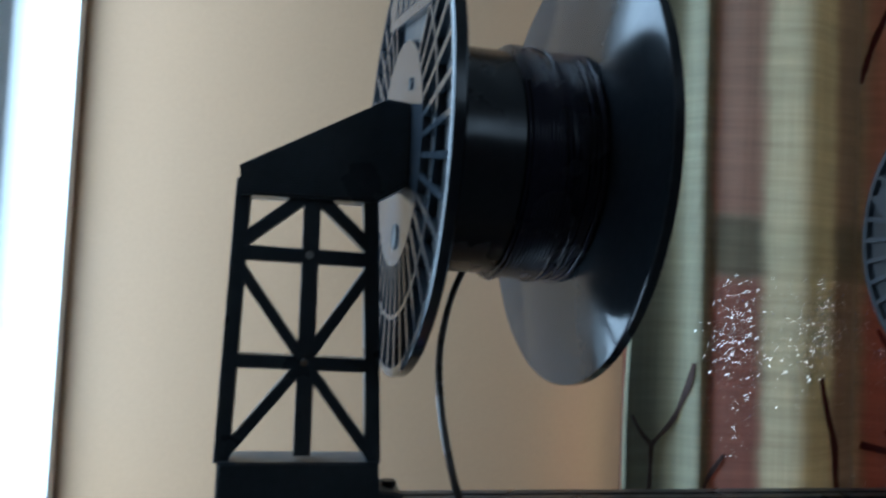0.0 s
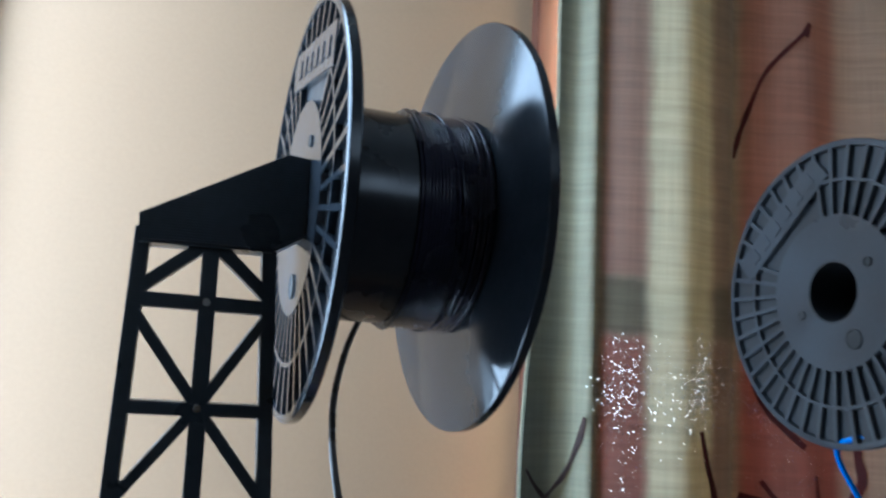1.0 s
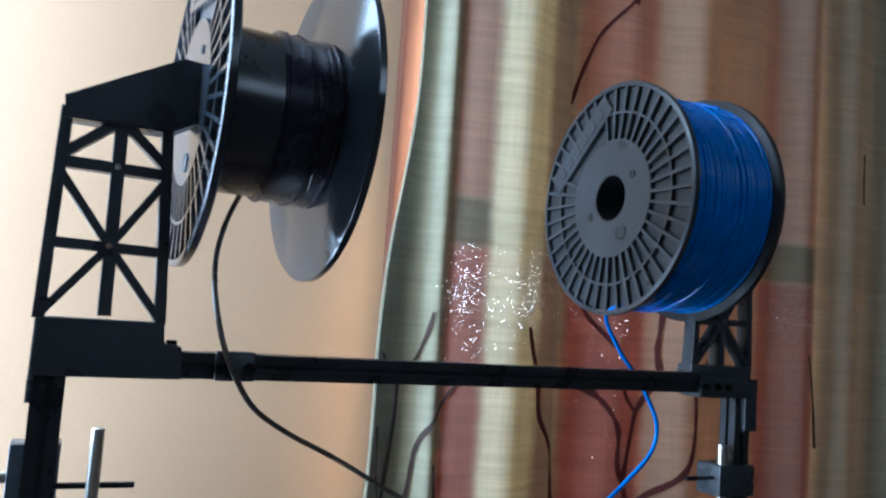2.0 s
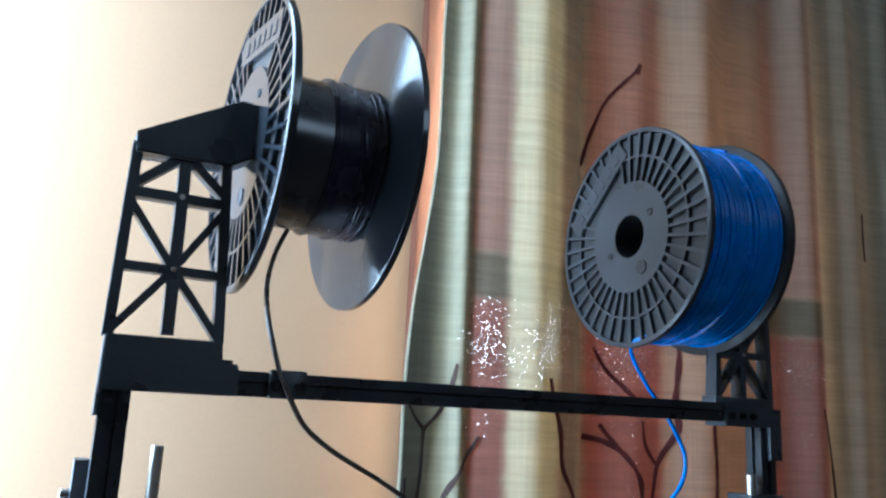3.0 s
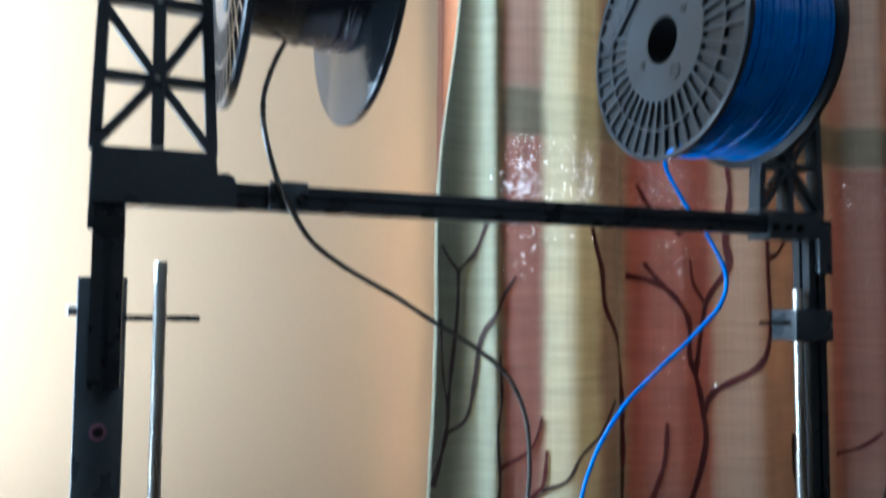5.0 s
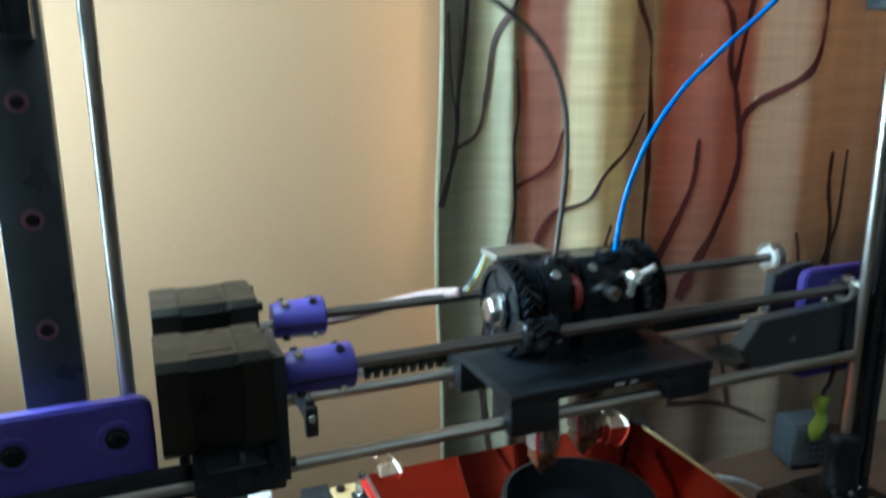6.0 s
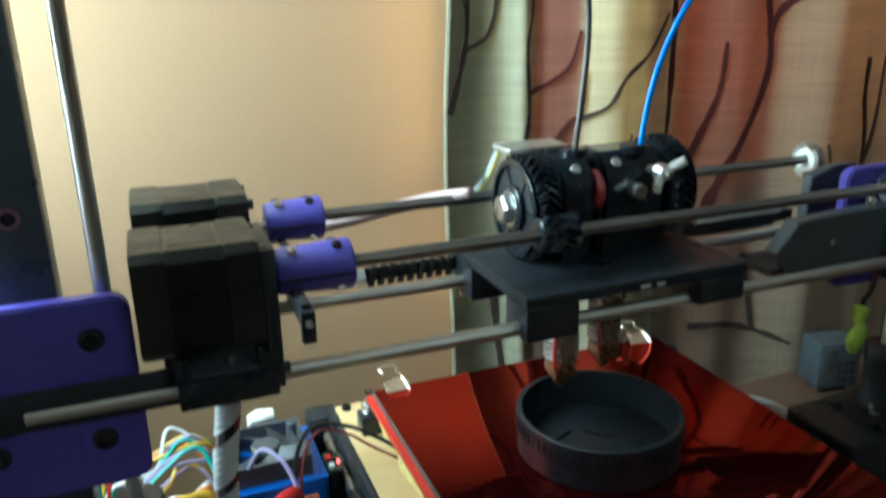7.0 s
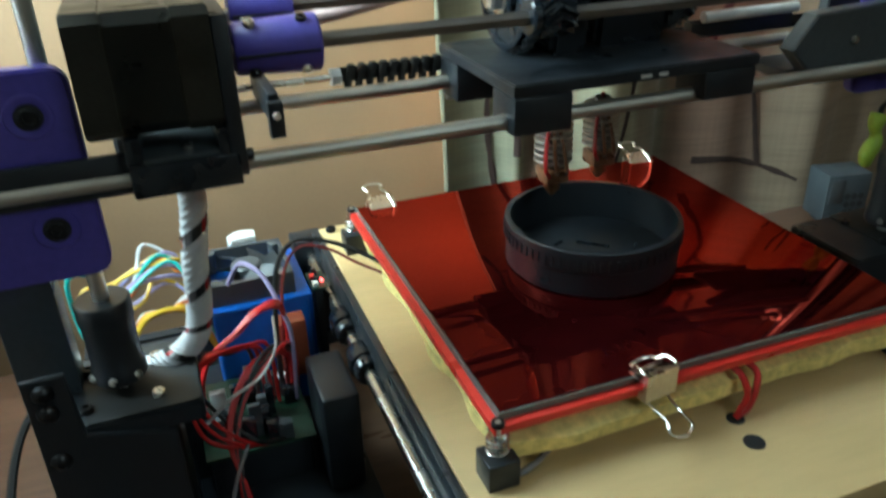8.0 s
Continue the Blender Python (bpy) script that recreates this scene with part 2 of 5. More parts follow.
def slab(poly, axis, lo, hi, bevel=0.0, bm=None):
    """A flat outline pushed out along an axis ('x': poly is y,z; 'y': x,z; 'z': x,y)."""
    bm = bm or bmesh.new()

    def at(p, h):
        return {"x": (h, p[0], p[1]), "y": (p[0], h, p[1]), "z": (p[0], p[1], h)}[axis]

    lower, upper = [bm.verts.new(at(p, lo)) for p in poly], [bm.verts.new(at(p, hi)) for p in poly]
    fs = [bm.faces.new(lower), bm.faces.new(list(reversed(upper)))]
    for i in range(len(poly)):
        j = (i + 1) % len(poly)
        fs.append(bm.faces.new((lower[i], upper[i], upper[j], lower[j])))
    bmesh.ops.recalc_face_normals(bm, faces=fs)
    if bevel:
        es = {e for f in fs[:2] for e in f.edges}
        bmesh.ops.bevel(bm, geom=list(es), offset=bevel, segments=2, affect="EDGES")
    return bm


def rounded(a0, a1, b0, b1, r, n=5):
    out = []
    for cx, cy, s in ((a1 - r, b1 - r, 0), (a0 + r, b1 - r, 90), (a0 + r, b0 + r, 180), (a1 - r, b0 + r, 270)):
        out += [(cx + r * math.cos(radians(s + 90 * k / n)), cy + r * math.sin(radians(s + 90 * k / n))) for k in range(n + 1)]
    return out


def strut(a, b, w, y0, y1, bm=None):
    """A straight bar of width w in an x-z plane."""
    a, b = Vector((a[0], 0, a[1])), Vector((b[0], 0, b[1]))
    n = Vector((-(b - a).z, 0, (b - a).x)).normalized() * w / 2
    return slab([((p).x, (p).z) for p in (a + n, b + n, b - n, a - n)], "y", y0, y1, 0.0005, bm)


def screw(where, axis, r, h, parent, material=None, label=""):
    """A socket-head cap screw with a hollow in its head."""
    return part("screw", lathe(where, axis, [(0, 0), (0, r), (h * 0.85, r), (h, r * 0.9), (h, r * 0.52), (h * 0.45, r * 0.5), (h * 0.45, 0)], 12), material or DARK_SCREW, parent, label)


# ---- room ----
YW, XL = 0.335, -0.165          # back wall and side wall, inner faces
WX0, WX1, WZ0, WZ1 = 0.335, 1.10, 1.00, 1.95      # back window
SY0, SY1, SZ0, SZ1 = -0.050, 0.318, 1.02, 2.05     # side window


def wall_with_hole(name, axis, lo, hi, a0, a1, b0, b1, h0, h1, k0, k1, material, label):
    ob = thing(name, (0, 0, 0), label, "wall", kind="structure")
    bm = bmesh.new()
    for p, q, r, s in ((a0, h0, b0, b1), (h1, a1, b0, b1), (h0, h1, b0, k0), (h0, h1, k1, b1)):
        if axis == "y":
            box(p, q, lo, hi, r, s, bm=bm)
        else:
            box(lo, hi, p, q, r, s, bm=bm)
    part("wall_body", bm, material, ob, smooth=False)
    return ob


wall_with_hole("wall_north", "y", YW, YW + 0.15, XL - 0.15, 3.0, 0.0, 2.6, WX0, WX1, WZ0, WZ1, WALL, "tan painted wall with a window behind the curtain")
wall_with_hole("wall_west", "x", XL - 0.15, XL, -3.2, YW, 0.0, 2.6, SY0, SY1, SZ0, SZ1, WALL_WHITE, "pale painted side wall with a bright window")
solo("wall_east", box(3.0, 3.15, -3.2, YW, 0, 2.6), WALL, "plain tan painted wall", "wall", kind="structure", smooth=False)
solo("wall_south", box(XL - 0.15, 3.15, -3.35, -3.2, 0, 2.6), WALL, "plain tan painted wall", "wall", kind="structure", smooth=False)
solo("floor", box(XL - 0.15, 3.15, -3.35, YW + 0.15, -0.1, 0.0), FLOOR, "plain brownish floor", "floor", kind="structure", smooth=False)
solo("ceiling", box(XL - 0.15, 3.15, -3.35, YW + 0.15, 2.6, 2.7), CEIL, "plain pale ceiling", "ceiling", kind="structure", smooth=False)


def window(name, axis, face, a0, a1, z0, z1, material, label):
    ob = thing(name, (face, a0, z0) if axis == "x" else (a0, face, z0), label, "window", kind="structure")

    def bar(p, q, r, s, lo, hi, nm, m):
        part(nm, box(lo, hi, p, q, r, s, 0.002) if axis == "x" else box(p, q, lo, hi, r, s, 0.002), m, ob, smooth=False)

    sgn = -1 if axis == "x" else 1
    d0, d1 = sorted((face + sgn * 0.10, face + sgn * 0.14))
    w = 0.035
    for p, q, r, s in ((a0, a1, z0, z0 + w), (a0, a1, z1 - w, z1), (a0, a0 + w, z0 + w, z1 - w), (a1 - w, a1, z0 + w, z1 - w)):
        bar(p, q, r, s, d0, d1, "window_frame", material)
    mid = (d0 + d1) / 2
    pane = part("pane", box(mid - 0.002, mid + 0.002, a0 + w, a1 - w, z0 + w, z1 - w) if axis == "x" else box(a0 + w, a1 - w, mid - 0.002, mid + 0.002, z0 + w, z1 - w), PANE, ob, smooth=False)
    pane.visible_shadow = False
    return ob


window("window_1", "y", YW, WX0, WX1, WZ0, WZ1, FRAME_WOOD, "red-brown wooden window behind the curtain")
window("window_2", "x", XL, SY0, SY1, SZ0, SZ1, WHITE_PL, "bright white-framed window in the side wall")
casing = thing("trim", (WX0 - 0.03, YW, WZ0), "red-brown wooden window casing on the wall", "trim", kind="structure")
for p, q, r, s in ((WX0 - 0.030, WX0, WZ0 - 0.03, WZ1 + 0.03), (WX1, WX1 + 0.03, WZ0 - 0.03, WZ1 + 0.03), (WX0, WX1, WZ1, WZ1 + 0.03), (WX0, WX1, WZ0 - 0.03, WZ0)):
    part("casing_board", box(p, q, YW - 0.016, YW, r, s, 0.002), FRAME_WOOD, casing, smooth=False)

DZ = 0.775
desk = thing("desk", (0.4, 0.0, 0), "dark brown wooden desk carrying the printer", "desk")
part("desktop", box(XL + 0.004, 1.30, -0.30, YW - 0.100, DZ - 0.03, DZ, 0.003), DESK, desk)
for x in (XL + 0.05, 1.25):
    for y in (-0.25, YW - 0.15):
        part("leg", box(x - 0.025, x + 0.025, y - 0.025, y + 0.025, 0, DZ - 0.03, 0.003), DESK, desk)


# ---- curtain ----
def fold(x, z):
    y = 0.290 + 0.006 * math.sin(x * 61 + 0.6 * math.sin(z * 2.3)) + 0.004 * math.sin(x * 23 + 1.0)
    y -= 0.026 * math.exp(-(((x - 0.438 - 0.010 * (z - 1.2)) / 0.030) ** 2))
    y -= 0.012 * math.exp(-(((x - 0.352) / 0.008) ** 2)) + 0.012 * math.exp(-(((x - 0.70) / 0.05) ** 2))
    y -= 0.010 * math.exp(-(((x - 0.90) / 0.03) ** 2)) - 0.014 * math.exp(-(((x - 0.522) / 0.012) ** 2))
    return y


def left_edge(z):
    return 0.284 + 0.038 / (1 + math.exp(-(z - 1.46) * 12)) + 0.003 * math.sin(z * 17)


def curtain_cloth():
    m = bpy.data.materials.new("linen_curtain")
    m.use_nodes = True
    nt = m.node_tree
    b = nt.nodes["Principled BSDF"]
    tc = nt.nodes.new("ShaderNodeTexCoord")
    sep = nt.nodes.new("ShaderNodeSeparateXYZ")
    nt.links.new(tc.outputs["Object"], sep.inputs[0])
    wob = nt.nodes.new("ShaderNodeTexNoise")
    wob.inputs["Scale"].default_value = 45
    nt.links.new(tc.outputs["Object"], wob.inputs["Vector"])

    def maths(op, a, c):
        n = nt.nodes.new("ShaderNodeMath")
        n.operation = op
        for i, v in enumerate((a, c)):
            if isinstance(v, float):
                n.inputs[i].default_value = v
            else:
                nt.links.new(v, n.inputs[i])
        return n.outputs[0]

    def ramp(value, lo, hi, stops, mode="LINEAR"):
        r = nt.nodes.new("ShaderNodeMapRange")
        r.inputs[1].default_value, r.inputs[2].default_value = lo, hi
        nt.links.new(value, r.inputs[0])
        c = nt.nodes.new("ShaderNodeValToRGB")
        c.color_ramp.interpolation = mode
        els = c.color_ramp.elements
        while len(els) < len(stops):
            els.new(0.5)
        for e, (p, col) in zip(els, stops):
            e.position, e.color = p, (*col, 1) if len(col) == 3 else col
        nt.links.new(r.outputs[0], c.inputs[0])
        return c.outputs[0]

    off = maths("MULTIPLY", maths("SUBTRACT", wob.outputs[0], 0.5), 0.010)
    x = maths("ADD", sep.outputs[0], off)
    z = maths("ADD", sep.outputs[2], off)
    pale, dim, brown = (0.265, 0.250, 0.165), (0.235, 0.200, 0.132), (0.285, 0.213, 0.139)
    s = lambda v: (v - 0.25) / 1.0
    base = ramp(x, 0.25, 1.25, [(0.0, pale), (s(0.350), pale), (s(0.362), dim), (s(0.398), dim), (s(0.412), (0.41, 0.38, 0.255)), (s(0.470), (0.40, 0.37, 0.245)), (s(0.482), dim), (s(0.53), dim), (s(0.545), brown), (s(0.66), brown), (s(0.72), (0.29, 0.215, 0.138)), (s(0.83), brown), (s(0.94), (0.43, 0.36, 0.245)), (s(1.00), (0.36, 0.28, 0.18)), (s(1.06), (0.43, 0.37, 0.255)), (s(1.15), dim)])
    red = (0.255, 0.118, 0.082)
    g = lambda v: (v, v, v)
    mx = ramp(x, 0.25, 1.25, [(0.0, g(0)), (s(0.360), g(0)), (s(0.368), g(0.95)), (s(0.400), g(0.95)), (s(0.410), g(0.08)), (s(0.472), g(0.08)), (s(0.480), g(0.30)), (s(0.526), g(0.12)), (s(0.534), g(1)), (s(0.632), g(1)), (s(0.645), g(0.22)), (s(0.828), g(0.18)), (s(0.838), g(0.9)), (s(0.925), g(0.9)), (s(0.936), g(0.0))])
    # red thins below z 1.09: greyish shade low on the cloth, painted in
    mz = ramp(z, 0.7, 2.0, [(0.0, g(0.25)), (0.16, g(0.6)), (0.30, g(1)), (0.552, g(1)), (0.562, g(0.05)), (0.591, g(0.05)), (0.602, g(0.62)), (0.75, g(0.55)), (1.0, g(0.35))])
    mask = maths("MULTIPLY", mx, mz)
    mix = nt.nodes.new("ShaderNodeMix")
    mix.data_type = "RGBA"
    nt.links.new(mask, mix.inputs[0])
    nt.links.new(base, mix.inputs[6])
    mix.inputs[7].default_value = (*red, 1)
    bx = ramp(x, 0.25, 1.25, [(0.0, g(0)), (s(0.360), g(0)), (s(0.368), g(0.9)), (s(0.400), g(0.9)), (s(0.412), g(0.12)), (s(0.472), g(0.12)), (s(0.484), g(0.6)), (s(0.60), g(0.6)), (s(0.80), g(0.85)), (s(0.92), g(0.85)), (s(0.94), g(0.1))])
    bz = ramp(z, 1.40, 1.50, [(0.0, g(0)), (0.22, g(0)), (0.29, g(1)), (0.72, g(1)), (0.80, g(0))])
    squares = nt.nodes.new("ShaderNodeMix")
    squares.data_type = "RGBA"
    nt.links.new(maths("MULTIPLY", bx, bz), squares.inputs[0])
    nt.links.new(mix.outputs[2], squares.inputs[6])
    squares.inputs[7].default_value = (0.125, 0.100, 0.058, 1)
    # slubbed weave: long threads both ways
    threads = None
    for sc in ((22, 22, 420), (700, 120, 20)):
        mp = nt.nodes.new("ShaderNodeMapping")
        mp.inputs["Scale"].default_value = [v / 10 for v in sc]
        nt.links.new(tc.outputs["Object"], mp.inputs[0])
        n = nt.nodes.new("ShaderNodeTexNoise")
        n.inputs["Scale"].default_value, n.inputs["Detail"].default_value, n.inputs["Roughness"].default_value = 4.0, 5.0, 0.65
        nt.links.new(mp.outputs[0], n.inputs["Vector"])
        threads = maths("MULTIPLY", n.outputs[0], 1.3) if threads is None else maths("ADD", threads, maths("MULTIPLY", n.outputs[0], 0.7))
    tr = nt.nodes.new("ShaderNodeMapRange")
    tr.inputs[1].default_value, tr.inputs[2].default_value, tr.inputs[3].default_value, tr.inputs[4].default_value = 0.72, 1.28, 0.83, 1.17
    nt.links.new(threads, tr.inputs[0])
    sc = nt.nodes.new("ShaderNodeVectorMath")
    sc.operation = "SCALE"
    nt.links.new(squares.outputs[2], sc.inputs[0])
    nt.links.new(tr.outputs[0], sc.inputs["Scale"])
    nt.links.new(sc.outputs[0], b.inputs["Base Color"])
    b.inputs["Roughness"].default_value = 0.75
    b.inputs["Sheen Weight"].default_value = 0.15
    bp = nt.nodes.new("ShaderNodeBump")
    bp.inputs["Strength"].default_value, bp.inputs["Distance"].default_value = 0.35, 0.0008
    nt.links.new(threads, bp.inputs["Height"])
    nt.links.new(bp.outputs[0], b.inputs["Normal"])
    # thin cloth: a little daylight passes through
    tl = nt.nodes.new("ShaderNodeBsdfTranslucent")
    nt.links.new(sc.outputs[0], tl.inputs["Color"])
    both = nt.nodes.new("ShaderNodeMixShader")
    both.inputs[0].default_value = 0.13
    nt.links.new(b.outputs[0], both.inputs[1])
    nt.links.new(tl.outputs[0], both.inputs[2])
    nt.links.new(both.outputs[0], nt.nodes["Material Output"].inputs["Surface"])
    return m


CLOTH = curtain_cloth()
TWIG = mat("dark_red_branch_print", (0.085, 0.014, 0.012), 0.85, scale=350, var=0.3, bump=0.1)
TWIG_DARK = mat("dark_brown_branch_print", (0.045, 0.024, 0.018), 0.85, scale=350, var=0.3, bump=0.1)
GLITTER = mat("silver_glitter", (0.97, 0.90, 0.82), 0.16, metal=0.9, scale=100, var=0.05, bump=0.0, rvar=0.05)


def build_curtain():
    ob = thing("curtain", (0, 0, 0), "sage linen curtain with red patches and printed branches", "curtain")
    bm = bmesh.new()
    nx, nz = 300, 84
    z0, z1 = 0.45, 2.54
    sheets = []
    for back in (0, 1):
        rows = []
        for j in range(nz + 1):
            z = z0 + (z1 - z0) * j / nz
            xl = left_edge(z)
            rows.append([bm.verts.new((xl + (1.28 - xl) * i / nx, fold(xl + (1.28 - xl) * i / nx, z) + 0.0015 * back, z)) for i in range(nx + 1)])
        for p, q in zip(rows, rows[1:]):
            for i in range(nx):
                bm.faces.new((p[i], q[i], q[i + 1], p[i + 1]) if back else (p[i], p[i + 1], q[i + 1], q[i]))
        sheets.append(rows)
    fr, bk = sheets
    for j in range(nz):
        bm.faces.new((fr[j][0], fr[j + 1][0], bk[j + 1][0], bk[j][0]))
        bm.faces.new((fr[j + 1][nx], fr[j][nx], bk[j][nx], bk[j + 1][nx]))
    for i in range(nx):
        bm.faces.new((fr[0][i + 1], fr[0][i], bk[0][i], bk[0][i + 1]))
        bm.faces.new((fr[nz][i], fr[nz][i + 1], bk[nz][i + 1], bk[nz][i]))
    part("cloth", bm, CLOTH, ob, angle=80)
    part("hem", tube([(left_edge(z0 + (z1 - z0) * k / 24) + 0.001, fold(left_edge(z0 + (z1 - z0) * k / 24), 1.2) + 0.001, z0 + (z1 - z0) * k / 24) for k in range(25)], 0.0022, 6, n=3), CLOTH, ob)
    part("curtain_rod", cyl((0.22, 0.294, 2.55), (1.34, 0.294, 2.55), 0.012), FRAME_WOOD, ob, "brown wooden rod")

    def branch(points, w, material, taper=0.75):
        pts = spline([(x, 0, z) for x, z in points], 7)
        b = bmesh.new()
        sides = []
        for i, p in enumerate(pts):
            d = (pts[min(i + 1, len(pts) - 1)] - pts[max(i - 1, 0)]).normalized()
            n = Vector((-d.z, 0, d.x)) * w * 0.84 * (1 - taper * i / len(pts)) * (0.85 + 0.5 * noise.noise(p * 60)) / 2
            sides.append([b.verts.new((q.x, fold(q.x, q.z) - 0.0026, q.z)) for q in (p + n, p, p - n)])
        for p, q in zip(sides, sides[1:]):
            b.faces.new((p[0], p[1], q[1], q[0]))
            b.faces.new((p[1], p[2], q[2], q[1]))
        bmesh.ops.recalc_face_normals(b, faces=b.faces)
        ext = bmesh.ops.extrude_face_region(b, geom=b.faces[:])
        bmesh.ops.translate(b, verts=[v for v in ext["geom"] if isinstance(v, bmesh.types.BMVert)], vec=(0, 0.0012, 0))
        bmesh.ops.recalc_face_normals(b, faces=b.faces)
        part("branch", b, material, ob)

    # pale left panel: a forked dark twig
    D, R = TWIG_DARK, TWIG
    branch([(0.286, 1.061), (0.302, 1.115), (0.305, 1.153), (0.314, 1.229), (0.316, 1.280)], 0.008, D, 0.3)
    branch([(0.316, 1.278), (0.303, 1.291), (0.294, 1.304)], 0.005, D, 0.3)
    branch([(0.316, 1.278), (0.335, 1.298), (0.344, 1.324), (0.348, 1.349)], 0.006, D, 0.5)
    branch([(0.302, 1.112), (0.326, 1.125), (0.335, 1.163), (0.341, 1.207), (0.356, 1.240), (0.376, 1.273)], 0.006, D, 0.3)
    branch([(0.294, 1.229), (0.297, 1.175), (0.304, 1.137)], 0.004, D, 0.3)
    # first red strip
    branch([(0.352, 0.860), (0.351, 1.010), (0.357, 1.060), (0.354, 1.112), (0.360, 1.146), (0.357, 1.190)], 0.007, D, 0.3)
    branch([(0.359, 1.075), (0.379, 1.085), (0.395, 1.098), (0.404, 1.126)], 0.006, R, 0.4)
    branch([(0.366, 0.960), (0.381, 1.024), (0.395, 1.046), (0.405, 1.057), (0.409, 1.091)], 0.008, R, 0.5)
    # cream fold
    branch([(0.403, 1.050), (0.428, 1.061), (0.445, 1.086), (0.475, 1.105), (0.499, 1.139)], 0.006, D, 0.4)
    branch([(0.449, 0.970), (0.447, 1.011), (0.455, 1.034)], 0.006, D, 0.3)
    branch([(0.524, 1.060), (0.523, 1.138), (0.517, 1.181), (0.499, 1.216), (0.482, 1.243), (0.478, 1.281), (0.467, 1.312), (0.459, 1.340)], 0.007, R, -0.2)
    branch([(0.527, 0.920), (0.523, 1.000), (0.524, 1.065)], 0.006, D, 0.2)
    # wide red panel
    branch([(0.560, 0.940), (0.576, 0.978), (0.599, 1.015), (0.621, 1.058), (0.628, 1.096), (0.616, 1.153), (0.602, 1.185), (0.601, 1.225), (0.578, 1.257), (0.555, 1.271), (0.528, 1.277)], 0.014, R, 0.45)
    branch([(0.577, 1.257), (0.562, 1.274), (0.547, 1.292)], 0.008, R, 0.4)
    branch([(0.623, 1.112), (0.638, 1.140), (0.690, 1.177), (0.704, 1.222), (0.701, 1.285), (0.700, 1.350)], 0.011, R, 0.35)
    branch([(0.612, 1.160), (0.624, 1.220), (0.632, 1.250), (0.657, 1.288), (0.655, 1.322), (0.660, 1.376), (0.658, 1.410)], 0.010, R, 0.35)
    branch([(0.627, 1.248), (0.609, 1.270), (0.604, 1.298)], 0.008, R, 0.4)
    branch([(0.703, 1.300), (0.731, 1.309), (0.756, 1.332)], 0.008, R, 0.4)
    branch([(0.590, 1.325), (0.556, 1.356), (0.539, 1.383)], 0.008, R, 0.5)
    branch([(0.532, 0.975), (0.556, 1.031), (0.568, 1.068), (0.571, 1.110)], 0.011, R, 0.6)
    branch([(0.521, 1.612), (0.537, 1.666), (0.558, 1.709), (0.600, 1.757)], 0.006, R, 0.1)
    branch([(0.597, 1.750), (0.603, 1.764)], 0.011, R, 0.3)
    # brown right half
    branch([(0.707, 0.940), (0.700, 0.980), (0.692, 1.006)], 0.007, D, 0.4)
    branch([(0.764, 0.930), (0.762, 1.006), (0.755, 1.047), (0.755, 1.088)], 0.008, D, 0.4)
    branch([(0.758, 0.960), (0.771, 1.010), (0.774, 1.090)], 0.006, D, 0.4)
    branch([(0.836, 1.056), (0.866, 1.064), (0.890, 1.084)], 0.006, R, 0.3)
    branch([(0.872, 0.900), (0.885, 0.970), (0.894, 1.018)], 0.007, D, 0.3)
    branch([(0.944, 1.200), (0.933, 1.272), (0.910, 1.326)], 0.009, D, 0.5)
    branch([(1.031, 1.550), (1.028, 1.587), (1.029, 1.624)], 0.006, D, 0.3)
    branch([(0.556, 0.819), (0.594, 0.816), (0.649, 0.798), (0.678, 0.785)], 0.009, D, 0.3)
    branch([(0.641, 0.800), (0.628, 0.862), (0.619, 0.892)], 0.008, D, 0.3)
    branch([(0.430, 0.800), (0.452, 0.860), (0.470, 0.930)], 0.007, D, 0.3)
    branch([(0.340, 0.800), (0.330, 0.900), (0.345, 0.980)], 0.007, D, 0.3)
    rng = random.Random(7)
    b = bmesh.new()
    for _ in range(3800):
        cx, sx, lo = rng.choice(((0.382, 0.012, 1.27), (0.440, 0.026, 1.31), (0.462, 0.012, 1.34), (0.585, 0.032, 1.16), (0.560, 0.020, 1.28), (0.882, 0.026, 1.26), (0.590, 0.050, 1.05)))
        x = rng.gauss(cx, sx)
        z = rng.choice((rng.gauss(1.372, 0.016), rng.gauss(1.385, 0.024), rng.uniform(lo, 1.425)))
        if z > 1.426 and rng.random() < 0.8:
            continue
        if x < left_edge(z) + 0.02:
            continue
        c = Vector((x, fold(x, z) - 0.0024, z))
        n = Vector((rng.gauss(-0.85, 0.40), -1, rng.gauss(0.12, 0.35))).normalized()
        _, u, v = frame_of(n)
        s = rng.uniform(0.00018, 0.00042)
        b.faces.new([b.verts.new(c + u * i * s + v * j * s) for i, j in ((-1, -1), (1, -1), (1, 1), (-1, 1))])
    part("glitter", b, GLITTER, ob, "silver glitter dots", smooth=False, kind="stuff")


build_curtain()

# ---- printer frame ----
frame_l = thing("printer_frame", (0.24, 0.01, DZ), "black aluminium printer gantry with printed corner brackets", "printer frame")


